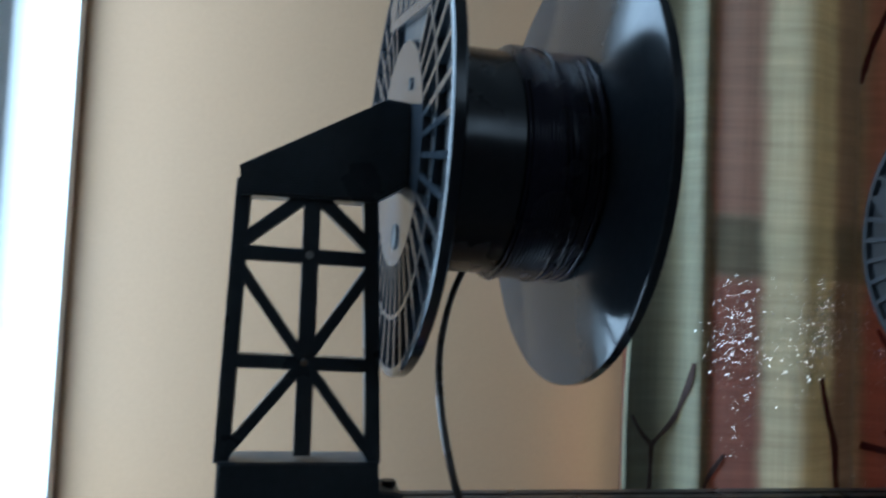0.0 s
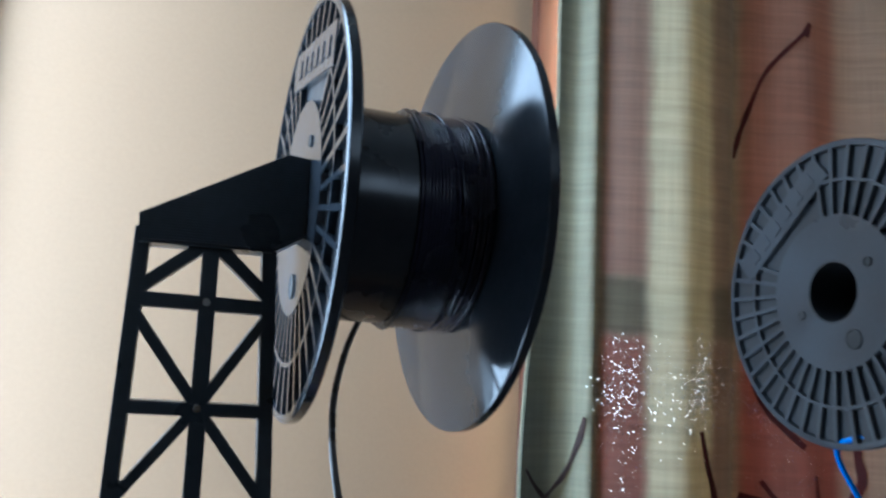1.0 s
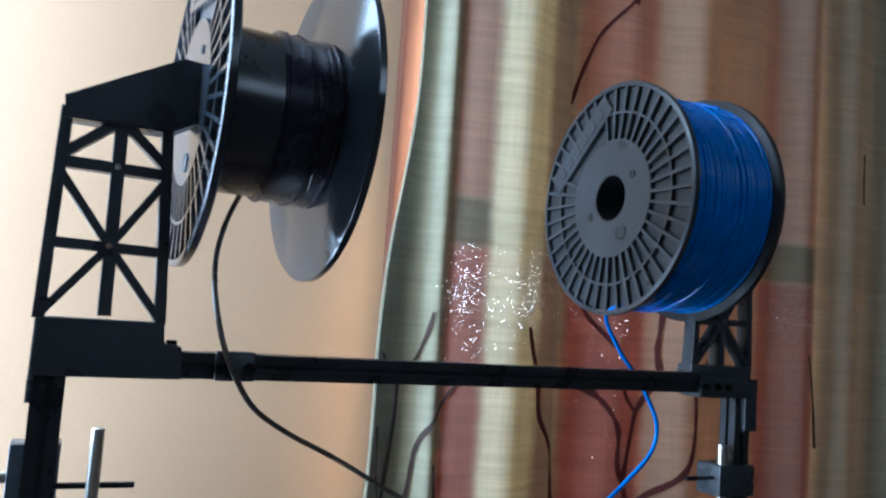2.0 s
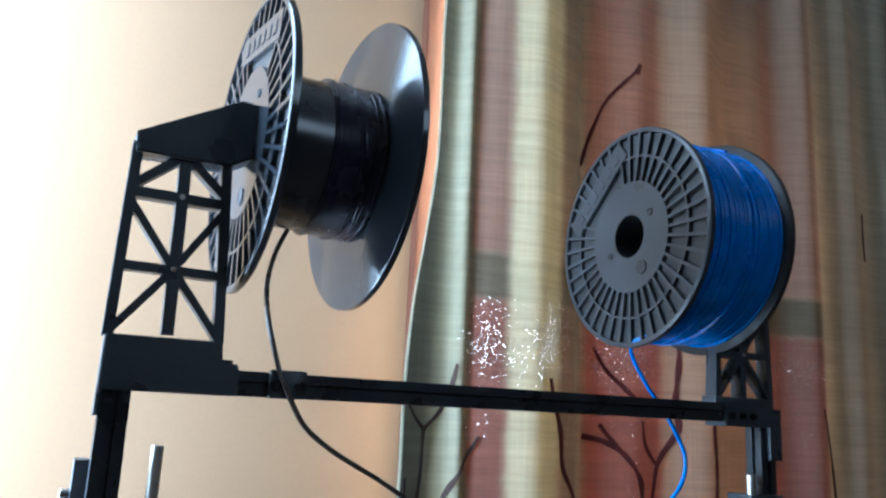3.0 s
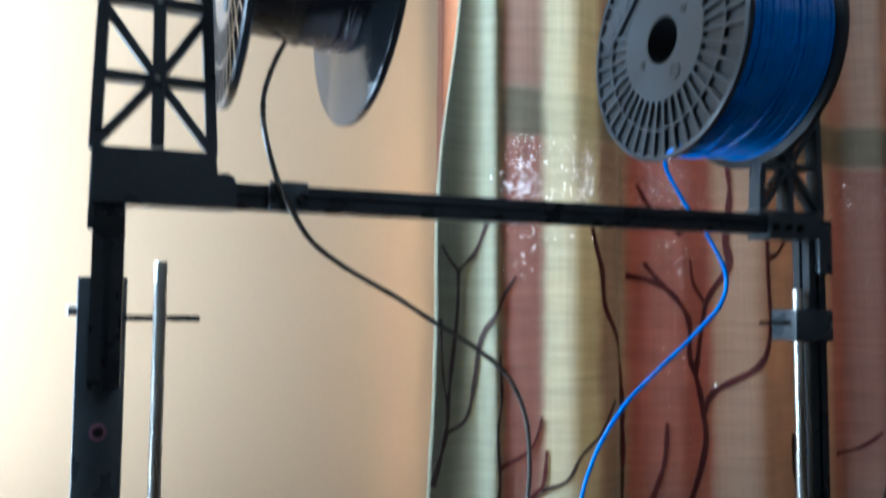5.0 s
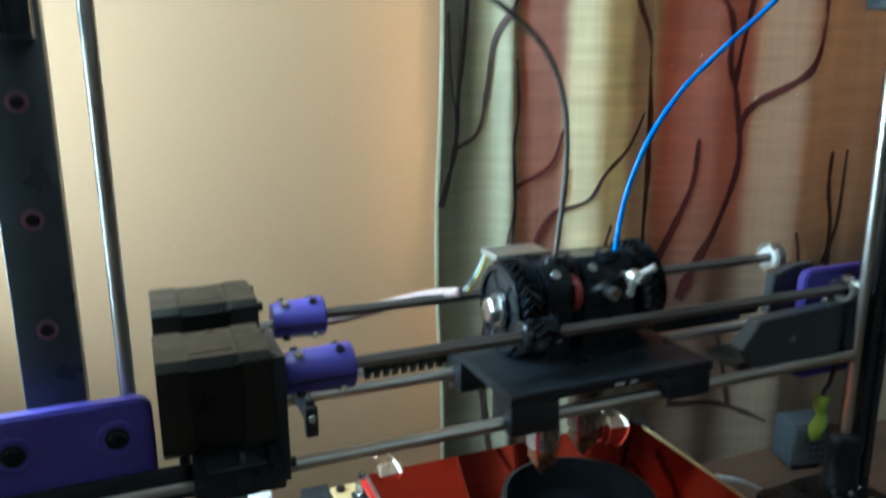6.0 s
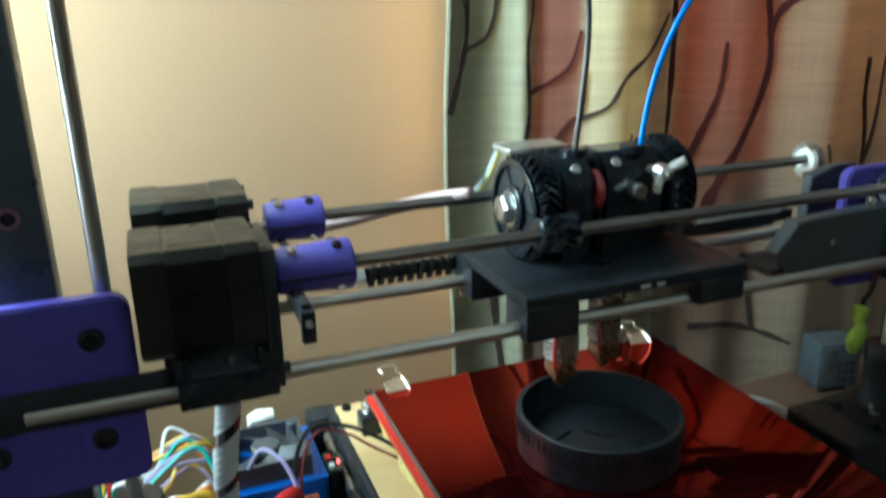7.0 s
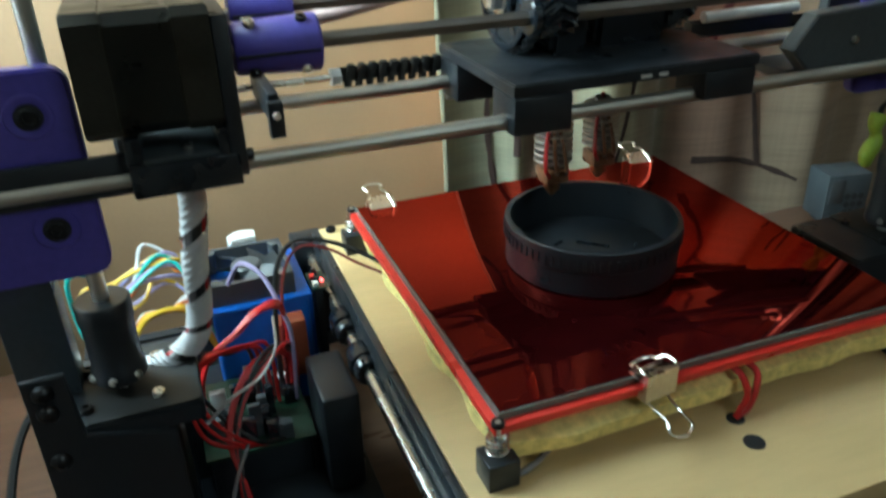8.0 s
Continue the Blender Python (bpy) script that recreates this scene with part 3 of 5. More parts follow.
def extrusion(x0, x1, y0, y1, z0, z1, along, name="extrusion"):
    """A square bar with a slot in each long side."""
    lo, hi = (x0, y0, z0), (x1, y1, z1)
    a = "xyz".index(along)
    i, j = [k for k in range(3) if k != a]
    w, h = hi[i] - lo[i], hi[j] - lo[j]
    s, d = 0.2, 0.16
    pts = []
    for px, py in ((0, 0), (0.5 - s / 2, 0), (0.5 - s / 2, d), (0.5 + s / 2, d), (0.5 + s / 2, 0), (1, 0), (1, 0.5 - s / 2), (1 - d, 0.5 - s / 2), (1 - d, 0.5 + s / 2), (1, 0.5 + s / 2), (1, 1), (0.5 + s / 2, 1), (0.5 + s / 2, 1 - d), (0.5 - s / 2, 1 - d), (0.5 - s / 2, 1), (0, 1), (0, 0.5 + s / 2), (d, 0.5 + s / 2), (d, 0.5 - s / 2), (0, 0.5 - s / 2)):
        pts.append((lo[i] + px * w, lo[j] + py * h))
    return part(name, slab(pts, along, lo[a], hi[a]), ALU_BLACK, frame_l, smooth=False)


extrusion(0.045, 0.470, 0.0, 0.0148, 1.2994, 1.3142, "x", "crossbar")
extrusion(-0.0155, 0.0005, 0.001, 0.017, 1.20, 1.30, "z", "upright")
extrusion(0.4860, 0.5020, 0.001, 0.017, DZ + 0.012, 1.30, "z", "upright")
# left sleeve with a row of bolt holes
sleeve = part("sleeve", box(-0.0232, 0.0022, 0.0210, 0.040, DZ + 0.012, 1.2600, 0.001), BLACK_HAZED, frame_l, "black printed sleeve with bolt holes")
for k in range(5):
    z = 1.2243 - 0.0502 * k
    part("washer", lathe((-0.0102, 0.0211, z), (0, -1, 0), [(0, 0.0030), (0, 0.0046), (0.0010, 0.0046), (0.0012, 0.0030)], 20, closed=True), PINK, sleeve, "pink washer")
    part("bolt", lathe((-0.0102, 0.0211, z), (0, -1, 0), [(0, 0.0029), (0.0007, 0.0029), (0.0007, 0.0014), (0.0002, 0.0012), (0.0002, 0)], 14), DARK_SCREW, sleeve)
part("corner_bracket", slab([(-0.0180, 1.2850), (-0.0150, 1.2850), (-0.0150, 1.2990), (0.0585, 1.2990), (0.0585, 1.3131), (0.0570, 1.3174), (0.0480, 1.3185), (0.0470, 1.3300), (-0.0172, 1.3300)], "y", -0.003, 0.020, 0.0008), BLACK_HAZED, frame_l, "black printed corner bracket")
part("nut", lathe((0.0530, 0.009, 1.3172), (0, 0, 1), [(0, 0.003), (0.003, 0.003), (0.003, 0)], 6), DARK_SCREW, frame_l)
part("side_bolt", cyl((-0.0285, 0.028, 1.2410), (-0.0230, 0.028, 1.2410), 0.003, 10), ZINC, sleeve)
# right corner
part("corner_bracket", slab([(0.4440, 1.2960), (0.4915, 1.2960), (0.4915, 1.2700), (0.5060, 1.2700), (0.5060, 1.3110), (0.4440, 1.3135)], "y", -0.003, 0.020, 0.0008), BLACK_HAZED, frame_l)
for x in (0.4500, 0.4620, 0.4735):
    screw((x, -0.003, 1.3045), (0, -1, 0), 0.0030, 0.0022, frame_l)
part("rod_clamp", box(0.4680, 0.5050, -0.003, 0.022, 1.2190, 1.2430, 0.001), BLACK_HAZED, frame_l)
part("clamp_pin", cyl((0.440, 0.004, 1.2330), (0.470, 0.004, 1.2330), 0.0016, 10), BLACK_SMOOTH, frame_l)
part("clamp_pin", cyl((-0.0020, 0.0225, 1.2370), (0.0420, 0.0225, 1.2365), 0.0018, 10), BLACK_SMOOTH, frame_l)
guide = part("filament_guide", box(0.0765, 0.0990, -0.005, -0.0002, 1.2990, 1.3160, 0.001), BLACK_HAZED, frame_l, "black printed filament guide")
for x in (0.0790, 0.0955):
    screw((x, -0.006, 1.3065), (0, -1, 0), 0.0034, 0.002, guide)
# base rails
extrusion(-0.020, -0.005, -0.20, 0.24, DZ, DZ + 0.03, "y", "base_rail")
extrusion(0.486, 0.502, -0.20, 0.24, DZ, DZ + 0.03, "y", "base_rail")
extrusion(-0.005, 0.486, 0.18, 0.20, DZ, DZ + 0.03, "x", "base_rail")
extrusion(-0.005, 0.486, -0.185, -0.165, DZ, DZ + 0.03, "x", "base_rail")


def spool_holder(mirror, y0, y1, label):
    """Lattice bracket with a slanted solid top, drawn for the black spool; mirror: x -> mirror - x."""
    def fx(x):
        return x if mirror is None else mirror - x
    top = thing("spool_holder", (fx(0.013), (y0 + y1) / 2, 1.33), label, "spool holder", group="spool holders")
    dz = 0.0 if mirror is None else -0.014
    L, M, R = -0.0145, 0.0148, 0.0410
    zb, z2, z1, zt = 1.3320 + min(dz, 0) * 0.9, 1.3700 + dz, 1.4140 + dz, 1.4400 + dz
    bm = bmesh.new()
    for a, b, w in (((L - 0.0015, zb - 0.003), (L + 0.0015, zt + 0.004), 0.0062), ((R + 0.004, zb - 0.003), (R - 0.002, zt), 0.0062), ((M + 0.001, zb), (M, zt), 0.0070), ((L, z1), (R, z1 - 0.001), 0.0062), ((L, z2), (R, z2 - 0.001), 0.0056),
                    ((M, z2), (L, z1 - 0.004), 0.0046), ((M, z2), (R, z1 - 0.004), 0.0046), ((M, z2), (L - 0.001, zb), 0.0046), ((M, z2), (R + 0.003, zb), 0.0046), ((L, z1 + 0.003), (M - 0.001, zt), 0.0054), ((R, z1 + 0.003), (M + 0.001, zt), 0.0054)):
        strut((fx(a[0]), a[1]), (fx(b[0]), b[1]), w, y0 + random.uniform(0, 0.0003), y1 - random.uniform(0, 0.0003), bm)
    part("lattice", bm, BLACK_HAZED, top, smooth=False)
    pts = [(-0.0150, 1.4490), (0.0440, 1.4810), (0.0540, 1.4800), (0.0590, 1.4640), (0.0590, 1.4480), (0.0400, 1.4370), (-0.0140, 1.4370)]
    pts = [(fx(x), z + dz) for x, z in pts]
    part("arm", slab(pts if mirror is None else pts[::-1], "y", y0 - 0.004, y1 + 0.006, 0.0012), BLACK_HAZED, top)
    for z in (z1, z2):
        part("stud", cyl((fx(M), y0 - 0.0012, z), (fx(M), y0 + 0.001, z), 0.0017, 10), ZINC, top)
    yc, zc = (0.0215, 1.4620) if mirror is None else (0.026, 1.4460)
    part("axle", cyl((fx(0.045), yc, zc), (fx(0.150 if mirror is None else 0.095), yc, zc), 0.012, 24), BLACK_SMOOTH, top)
    if mirror is not None:
        part("foot", box(fx(0.050), fx(-0.016), y0 - 0.002, y1 + 0.002, 1.3082, 1.3200, 0.001), BLACK_HAZED, top)
    return top


spool_holder(None, 0.000, 0.010, "black printed lattice spool holder under the black filament")
spool_holder(0.4985, 0.014, 0.026, "black printed lattice spool holder under the blue filament")


def spool(name, x0, x1, yc, zc, R, rw, flange_mat, wind_mat, label, rear=None, bare=None, tilt=0.0, gap=0.0030, loose=2, R2=None, bore_r=0.0155, drive=((0.5, 0.36, 0.0022), (2.3, 0.36, 0.0020), (4.6, 0.38, 0.0050))):
    """Flanged reel on an axle along x, its flange faces ribbed."""
    ob = thing(name, (x0, yc, zc), label, "filament spool", group="filament spools")
    hole = bore_r
    for x, s, R in ((x0, -1, R), (x1, 1, R2 or R)):
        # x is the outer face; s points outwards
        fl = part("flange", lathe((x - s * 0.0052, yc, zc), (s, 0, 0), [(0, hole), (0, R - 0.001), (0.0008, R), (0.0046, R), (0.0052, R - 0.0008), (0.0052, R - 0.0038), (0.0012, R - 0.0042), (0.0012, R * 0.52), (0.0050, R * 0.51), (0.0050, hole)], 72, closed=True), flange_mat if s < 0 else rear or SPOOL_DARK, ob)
        ang = [6.283185 * k / 40 for k in range(40)]
        for lo, hi, w in ((R * 0.51, R * 0.735, 0.0012), (R * 0.745, R - 0.002, 0.0014)):
            bm = bmesh.new()
            for a in ang:
                # ribs left out under the moulded label field
                mid = (lo + hi) / 2
                if s < 0 and mid * math.cos(a - tilt) > R * 0.56 and abs(mid * math.sin(a - tilt)) < R * 0.36 and lo < R * 0.6:
                    continue
                d, n = Vector((0, math.cos(a), math.sin(a))), Vector((0, -math.sin(a), math.cos(a)))
                c = Vector((0, yc, zc))
                quad = [c + d * lo + n * w, c + d * hi + n * w, c + d * hi - n * w, c + d * lo - n * w]
                slab([(q.y, q.z) for q in quad], "x", *sorted((x - s * 0.0045, x - s * 0.0004)), bm=bm)
            part("ribs", bm, flange_mat, fl, smooth=False)
        part("ring_rib", lathe((x - s * 0.0045, yc, zc), (s, 0, 0), [(0, R * 0.728), (0, R * 0.752), (0.0042, R * 0.750), (0.0042, R * 0.730)], 64, closed=True), flange_mat, fl)
        # dark sheet over the flange floor: shade between the ribs, put in as colour
        part("recess_shade", lathe((x - s * 0.0038, yc, zc), (s, 0, 0), [(0, R * 0.52), (0.0002, R * 0.52), (0.0002, R - 0.0042), (0, R - 0.0042)], 64, closed=True), RECESS, fl)
        d, n = Vector((0, math.cos(tilt), math.sin(tilt))), Vector((0, -math.sin(tilt), math.cos(tilt)))
        c = Vector((0, yc, zc))
        if s < 0:
            quad = [c + d * R * 0.60 + n * R * 0.50, c + d * R * 0.80 + n * R * 0.50, c + d * R * 0.80 - n * R * 0.50, c + d * R * 0.60 - n * R * 0.50]
            lab = part("label_field", slab([(q.y, q.z) for q in quad], "x", *sorted((x - s * 0.0042, x + s * 0.0001)), 0.0004), flange_mat, fl)
            for k in range(6):
                p = c + d * R * 0.70 + n * R * (0.36 - 0.14 * k)
                quad = [p + d * i * R * 0.045 + n * j * R * 0.04 for i, j in ((1, 1), (-1, 1), (-1, -1), (1, -1))]
                part("embossed_bar", slab([(q.y, q.z) for q in quad], "x", *sorted((x, x + s * 0.0006))), flange_mat, lab, smooth=False)
            for a, rr, hr in drive:
                p = c + Vector((0, math.cos(a), math.sin(a))) * R * rr
                part("drive_hole", lathe((x + s * 0.0001, p.y, p.z), (s, 0, 0), [(0.0002, 0), (0.0002, hr), (0.0005, hr + 0.0002), (0.0005, hr + 0.0007), (0, hr + 0.0009)], 20), RUBBER, fl)
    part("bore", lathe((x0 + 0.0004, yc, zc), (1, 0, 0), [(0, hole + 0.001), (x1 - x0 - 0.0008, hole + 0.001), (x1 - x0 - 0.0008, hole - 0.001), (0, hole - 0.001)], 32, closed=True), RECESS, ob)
    lo, hi = x0 + 0.0054, x1 - 0.0054
    prof = [(0, hole + 0.002)]
    rng = random.Random(len(name) + int(R * 1e4))
    if bare:
        part("drum", lathe((lo, yc, zc), (1, 0, 0), [(0, hole + 0.001), (0, bare[1]), (bare[0] - lo, bare[1]), (bare[0] - lo, hole + 0.001)], 72, closed=True), mat("satin_black_drum", (0.032, 0.036, 0.044), 0.26, scale=260, bump=0.02), ob, "smooth black drum")
        lo = bare[0] + 0.0002
    n = max(3, int((hi - lo) / gap))
    step = (hi - lo) / n
    for k in range(n):
        r = rw + (rng.choice((0.0, 0.0, 0.0, 0.0001, 0.0012)) if bare else rng.uniform(-0.0012, 0.0008))
        for t in range(6):
            a = math.pi * t / 5
            prof.append((k * step + step * (0.5 - 0.5 * math.cos(a)), r - step * 0.5 + step * 0.5 * math.sin(a)))
    prof.append((hi - lo, hole + 0.002))
    part("winding", lathe((lo, yc, zc), (1, 0, 0), prof, 80), wind_mat, ob, angle=70)
    # a few loose turns that cross the winding
    for k in range(loose):
        xa, xb = rng.uniform(lo + 0.004, hi - 0.004), rng.uniform(lo + 0.004, hi - 0.004)
        a0 = rng.uniform(0, 6)
        pts = [(xa + (xb - xa) * t / 14, yc + (rw + 0.0008) * math.cos(a0 + t * 0.30), zc + (rw + 0.0008) * math.sin(a0 + t * 0.30)) for t in range(15)]
        part("loose_turn", tube(pts, gap * 0.45, 8, n=3), wind_mat, ob)
    return ob


spool("black_filament_spool", 0.0517, 0.1359, 0.0215, 1.462, 0.0991, 0.0530, SPOOL_DARK, BLACK_FIL, "glossy black plastic spool of black filament on its holder", bare=(0.095, 0.0512), tilt=1.75, gap=0.0016, loose=3, R2=0.1012).rotation_euler = (0, radians(0.3), radians(2.9))
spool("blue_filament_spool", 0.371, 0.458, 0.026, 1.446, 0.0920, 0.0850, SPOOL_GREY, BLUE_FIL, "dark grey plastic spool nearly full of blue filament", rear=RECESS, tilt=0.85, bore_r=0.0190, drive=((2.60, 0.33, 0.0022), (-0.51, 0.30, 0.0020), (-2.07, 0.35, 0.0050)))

solo("filament_strand", tube([(0.099, 0.060, 1.426), (0.091, 0.050, 1.413), (0.084, 0.045, 1.397), (0.077, 0.030, 1.375), (0.0745, 0.012, 1.354), (0.076, -0.002, 1.334), (0.081, -0.0075, 1.315), (0.0890, -0.0075, 1.299), (0.1030, 0.002, 1.282), (0.1260, 0.010, 1.267), (0.1600, 0.018, 1.250), (0.1900, 0.025, 1.233), (0.2220, 0.030, 1.215), (0.2470, 0.035, 1.196), (0.2630, 0.040, 1.168), (0.2680, 0.043, 1.135), (0.2670, 0.045, 1.105), (0.2640, 0.046, 1.073)], 0.0017, 10, n=6), mat("grey_black_strand", (0.085, 0.073, 0.064), 0.25, scale=300), "black filament running from spool to extruder", "filament")
solo("filament_strand", tube([(0.378, 0.000, 1.366), (0.3745, 0.028, 1.355), (0.392, 0.032, 1.328), (0.4050, 0.033, 1.314), (0.4220, 0.034, 1.294), (0.4350, 0.034, 1.270), (0.4310, 0.035, 1.247), (0.4060, 0.036, 1.223), (0.3730, 0.037, 1.197), (0.3450, 0.038, 1.173), (0.3250, 0.039, 1.147), (0.3130, 0.040, 1.122), (0.3060, 0.040, 1.098), (0.3020, 0.040, 1.070)], 0.0017, 10, n=6), BLUE_FIL, "blue filament running from spool to extruder", "filament")

# ---- upright rods and left drive ----
RZ = 0.997


def upright_rod(x, y, z1, label):
    rod = thing("lift_rod", (x, y, DZ + 0.09), label, "rod", group="lift rods")
    part("rod", cyl((x, y, DZ + 0.09), (x, y, z1), 0.0035, 20, bevel=0.0004), STEEL_V, rod)
    return rod


upright_rod(0.0200, 0.0185, 1.2690, "polished steel lift rod beside the pink-washered upright")
upright_rod(0.4775, 0.005, 1.2585, "polished steel lift rod beside the slotted upright")


def purple_plate(x0, x1, z0, z1, y0, y1, holes, label):
    ob = thing("end_plate", ((x0 + x1) / 2, (y0 + y1) / 2, z0), label, "printed plate", group="gantry end plates")
    part("plate", slab(rounded(x0, x1, z0, z1, 0.0075), "y", y0, y1, 0.0012), PURPLE, ob)
    for x, z in holes:
        part("counterbore", lathe((x, y0 - 0.0002, z), (0, -1, 0), [(0, 0.0088), (0.0006, 0.0084), (0.0007, 0.0074), (0.0002, 0.0056), (0.0001, 0.0054), (0.0001, 0)], 32), PURPLE, ob)
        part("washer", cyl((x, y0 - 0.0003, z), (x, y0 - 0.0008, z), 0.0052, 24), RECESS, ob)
        screw((x, y0 - 0.0008, z), (0, -1, 0), 0.0036, 0.0022, ob)
    return ob


purple_plate(-0.0520, 0.0300, 0.9550, 1.0415, 0.0035, 0.0115, [(0.0140, 1.0240), (0.0130, 0.9780), (-0.028, 1.024), (-0.028, 0.978)], "purple printed end plate with countersunk screws")
purple_plate(0.4500, 0.5250, 0.9700, 1.0490, 0.0280, 0.0360, [(0.475, 1.032), (0.475, 0.985)], "purple printed end plate behind the idler bracket")
solo("clamp_bar", box(-0.058, 0.046, -0.0002, 0.0033, 0.9890, 1.0060, 0.0008), BLACK, "black printed clamp bar on the purple plate", "clamp bar", at=(-0.006, 0.0015, 0.997))


def rod_x(name, x0, x1, y, z, r, m, label):
    return solo(name, cyl((x0, y, z), (x1, y, z), r, 20, bevel=0.0004), m, label, "rod", at=(x0, y, z), group="gantry rods")


rod_x("smooth_rod", -0.0150, 0.4700, 0.0020, RZ - 0.002, 0.0037, STEEL, "ground steel rod along the front of the gantry")
rod_x("smooth_rod", 0.0880, 0.4700, 0.0755, RZ - 0.001, 0.0037, STEEL, "ground steel rod along the back of the gantry")
S1, S2 = (0.0150, 1.0385), (0.0950, 1.0400)
solo("drive_shaft", lathe((0.118, *S1), (1, 0, 0), [(0, 0), (0, 0.0037), (0.360, 0.0037), (0.360, 0)], 6), SHAFT, "grey six-sided shaft driving the front extruder", "shaft", at=(0.118, *S1), group="drive shafts", angle=20)
solo("drive_shaft", lathe((0.120, *S2), (1, 0, 0), [(0, 0), (0, 0.0037), (0.365, 0.0037), (0.365, 0)], 6), SHAFT, "grey six-sided shaft driving the rear extruder", "shaft", at=(0.120, *S2), group="drive shafts", angle=20)


def motor(x0, x1, yc, zc, h, label):
    """Square stepper: two caps with cut corners round a laminated stack, shaft along x."""
    ob = thing("stepper_motor", ((x0 + x1) / 2, yc, zc - h), label, "stepper motor", group="stepper motors")

    def octo(s, c):
        return [(yc - s + c, zc - s), (yc + s - c, zc - s), (yc + s, zc - s + c), (yc + s, zc + s - c), (yc + s - c, zc + s), (yc - s + c, zc + s), (yc - s, zc + s - c), (yc - s, zc - s + c)]

    n = x1 - x0
    part("end_cap", slab(octo(h, 0.0035), "x", x0, x0 + n * 0.27, 0.0008), MOTOR_DUST, ob)
    part("core", slab(octo(h - 0.0004, 0.0045), "x", x0 + n * 0.27, x0 + n * 0.72, 0.0), MOTOR, ob, smooth=False)
    part("front_cap", slab(octo(h, 0.0035), "x", x0 + n * 0.72, x1, 0.0008), MOTOR_DUST, ob)
    part("name_plate", box(x0 + n * 0.30, x0 + n * 0.68, yc - 0.012, yc + 0.012, zc + h - 0.0007, zc + h - 0.0001), MOTOR_DUST, ob, smooth=False)
    part("boss", cyl((x1, yc, zc), (x1 + 0.002, yc, zc), 0.0105, 24), ALU, ob)
    part("shaft", cyl((x1, yc, zc), (x1 + 0.018, yc, zc), 0.0027, 12), STEEL, ob)
    for a, b in ((-1, -1), (1, -1), (1, 1), (-1, 1)):
        screw((x1, yc + a * (h - 0.006), zc + b * (h - 0.006)), (1, 0, 0), 0.0027, 0.003, ob)
    return ob


motor(0.0325, 0.0830, S1[0] - 0.003, S1[1] - 0.0005, 0.0232, "dusty black stepper motor on the gantry front")
motor(0.0335, 0.0890, S2[0] - 0.006, S2[1] - 0.0005, 0.0232, "dusty black stepper motor behind the front one")


def coupler(x0, x1, y, z, label):
    ob = thing("shaft_coupler", (x0, y, z), label, "coupler", group="shaft couplers")
    part("sleeve", lathe((x0, y, z), (1, 0, 0), [(0, 0.003), (0, 0.0098), (0.001, 0.0106), (x1 - x0 - 0.001, 0.0120), (x1 - x0, 0.0112), (x1 - x0, 0.003)], 32), PURPLE, ob)
    for k, (x, a) in enumerate(((x0 + 0.007, 1.15), (x1 - 0.007, 1.15), (x0 + 0.007, -0.85), (x1 - 0.007, -0.85), (x0 + 0.007, 2.3), (x1 - 0.007, 2.3))):
        d = Vector((0, -math.cos(a), math.sin(a)))
        screw(Vector((x, y, z)) + d * 0.0104, d, 0.0024, 0.0026, ob, ZINC if k % 3 == 0 else None)
    part("split_line", box(x0 + 0.001, x1 - 0.001, y - 0.0122, y - 0.0100, z - 0.0016, z - 0.0006), RECESS, ob, smooth=False)
    return ob


coupler(0.0920, 0.1270, S1[0] - 0.001, S1[1], "purple printed coupler clamped on the front shaft")
coupler(0.1000, 0.1310, S2[0] - 0.002, S2[1], "purple printed coupler clamped on the rear shaft")
mount = thing("motor_mount", (0.066, 0.008, 0.985), "glossy black printed motor mount on the front rod", "motor mount")
part("rod_clamp", box(0.0445, 0.0868, -0.0095, 0.0300, 0.9895, 1.0030, 0.0012), BLACK_SMOOTH, mount)
part("post", box(0.0445, 0.0505, -0.0095, 0.0300, 1.0030, 1.0140, 0.0006), BLACK_SMOOTH, mount)
part("post", box(0.0790, 0.0831, -0.0095, 0.0300, 1.0030, 1.0140, 0.0006), BLACK_SMOOTH, mount)
part("inner_shelf", box(0.0505, 0.0790, -0.0080, 0.0290, 1.0031, 1.0046, 0.0004), GREY_SHEET, mount)
part("back_post", box(0.0370, 0.0880, 0.062, 0.110, 0.985, 1.0140, 0.001), BLACK, mount)
part("web", box(0.0400, 0.0860, 0.0300, 0.0620, 0.990, 1.003, 0.001), BLACK, mount)
screw((0.0680, 0.0000, 1.0046), (0, 0, 1), 0.0028, 0.002, mount, ZINC)
part("face_plate", box(0.0832, 0.0895, -0.0090, 0.0360, 0.9930, 1.0570, 0.0008), BLACK, mount)
for y, z in ((-0.004, 1.000), (0.025, 1.006)):
    screw((0.0895, y, z), (1, 0, 0), 0.0026, 0.003, mount)

# toothed belt with its clamp and tension screw
belt = thing("drive_belt", (0.16, 0.088, 1.003), "black toothed rubber belt along the gantry", "belt")
part("belt_band", box(0.152, 0.470, 0.0885, 0.0900, 0.9990, 1.0070), RUBBER, belt, smooth=False)
for k in range(9):
    x = 0.1540 + 0.0060 * k
    part("tooth", slab([(x, 0.9972), (x + 0.0032, 0.9972), (x + 0.0058, 1.0088), (x + 0.0026, 1.0088)], "y", 0.0840, 0.0884, 0.0005), RUBBER, belt, smooth=False)
part("tension_screw", cyl((0.096, 0.0865, 1.0030), (0.150, 0.0865, 1.0030), 0.0018, 10), ZINC, belt)
part("tension_nut", lathe((0.1470, 0.0865, 1.0030), (1, 0, 0), [(0, 0), (0, 0.0050), (0.005, 0.0050), (0.005, 0)], 6), WHITE_PL, belt, "white nut")
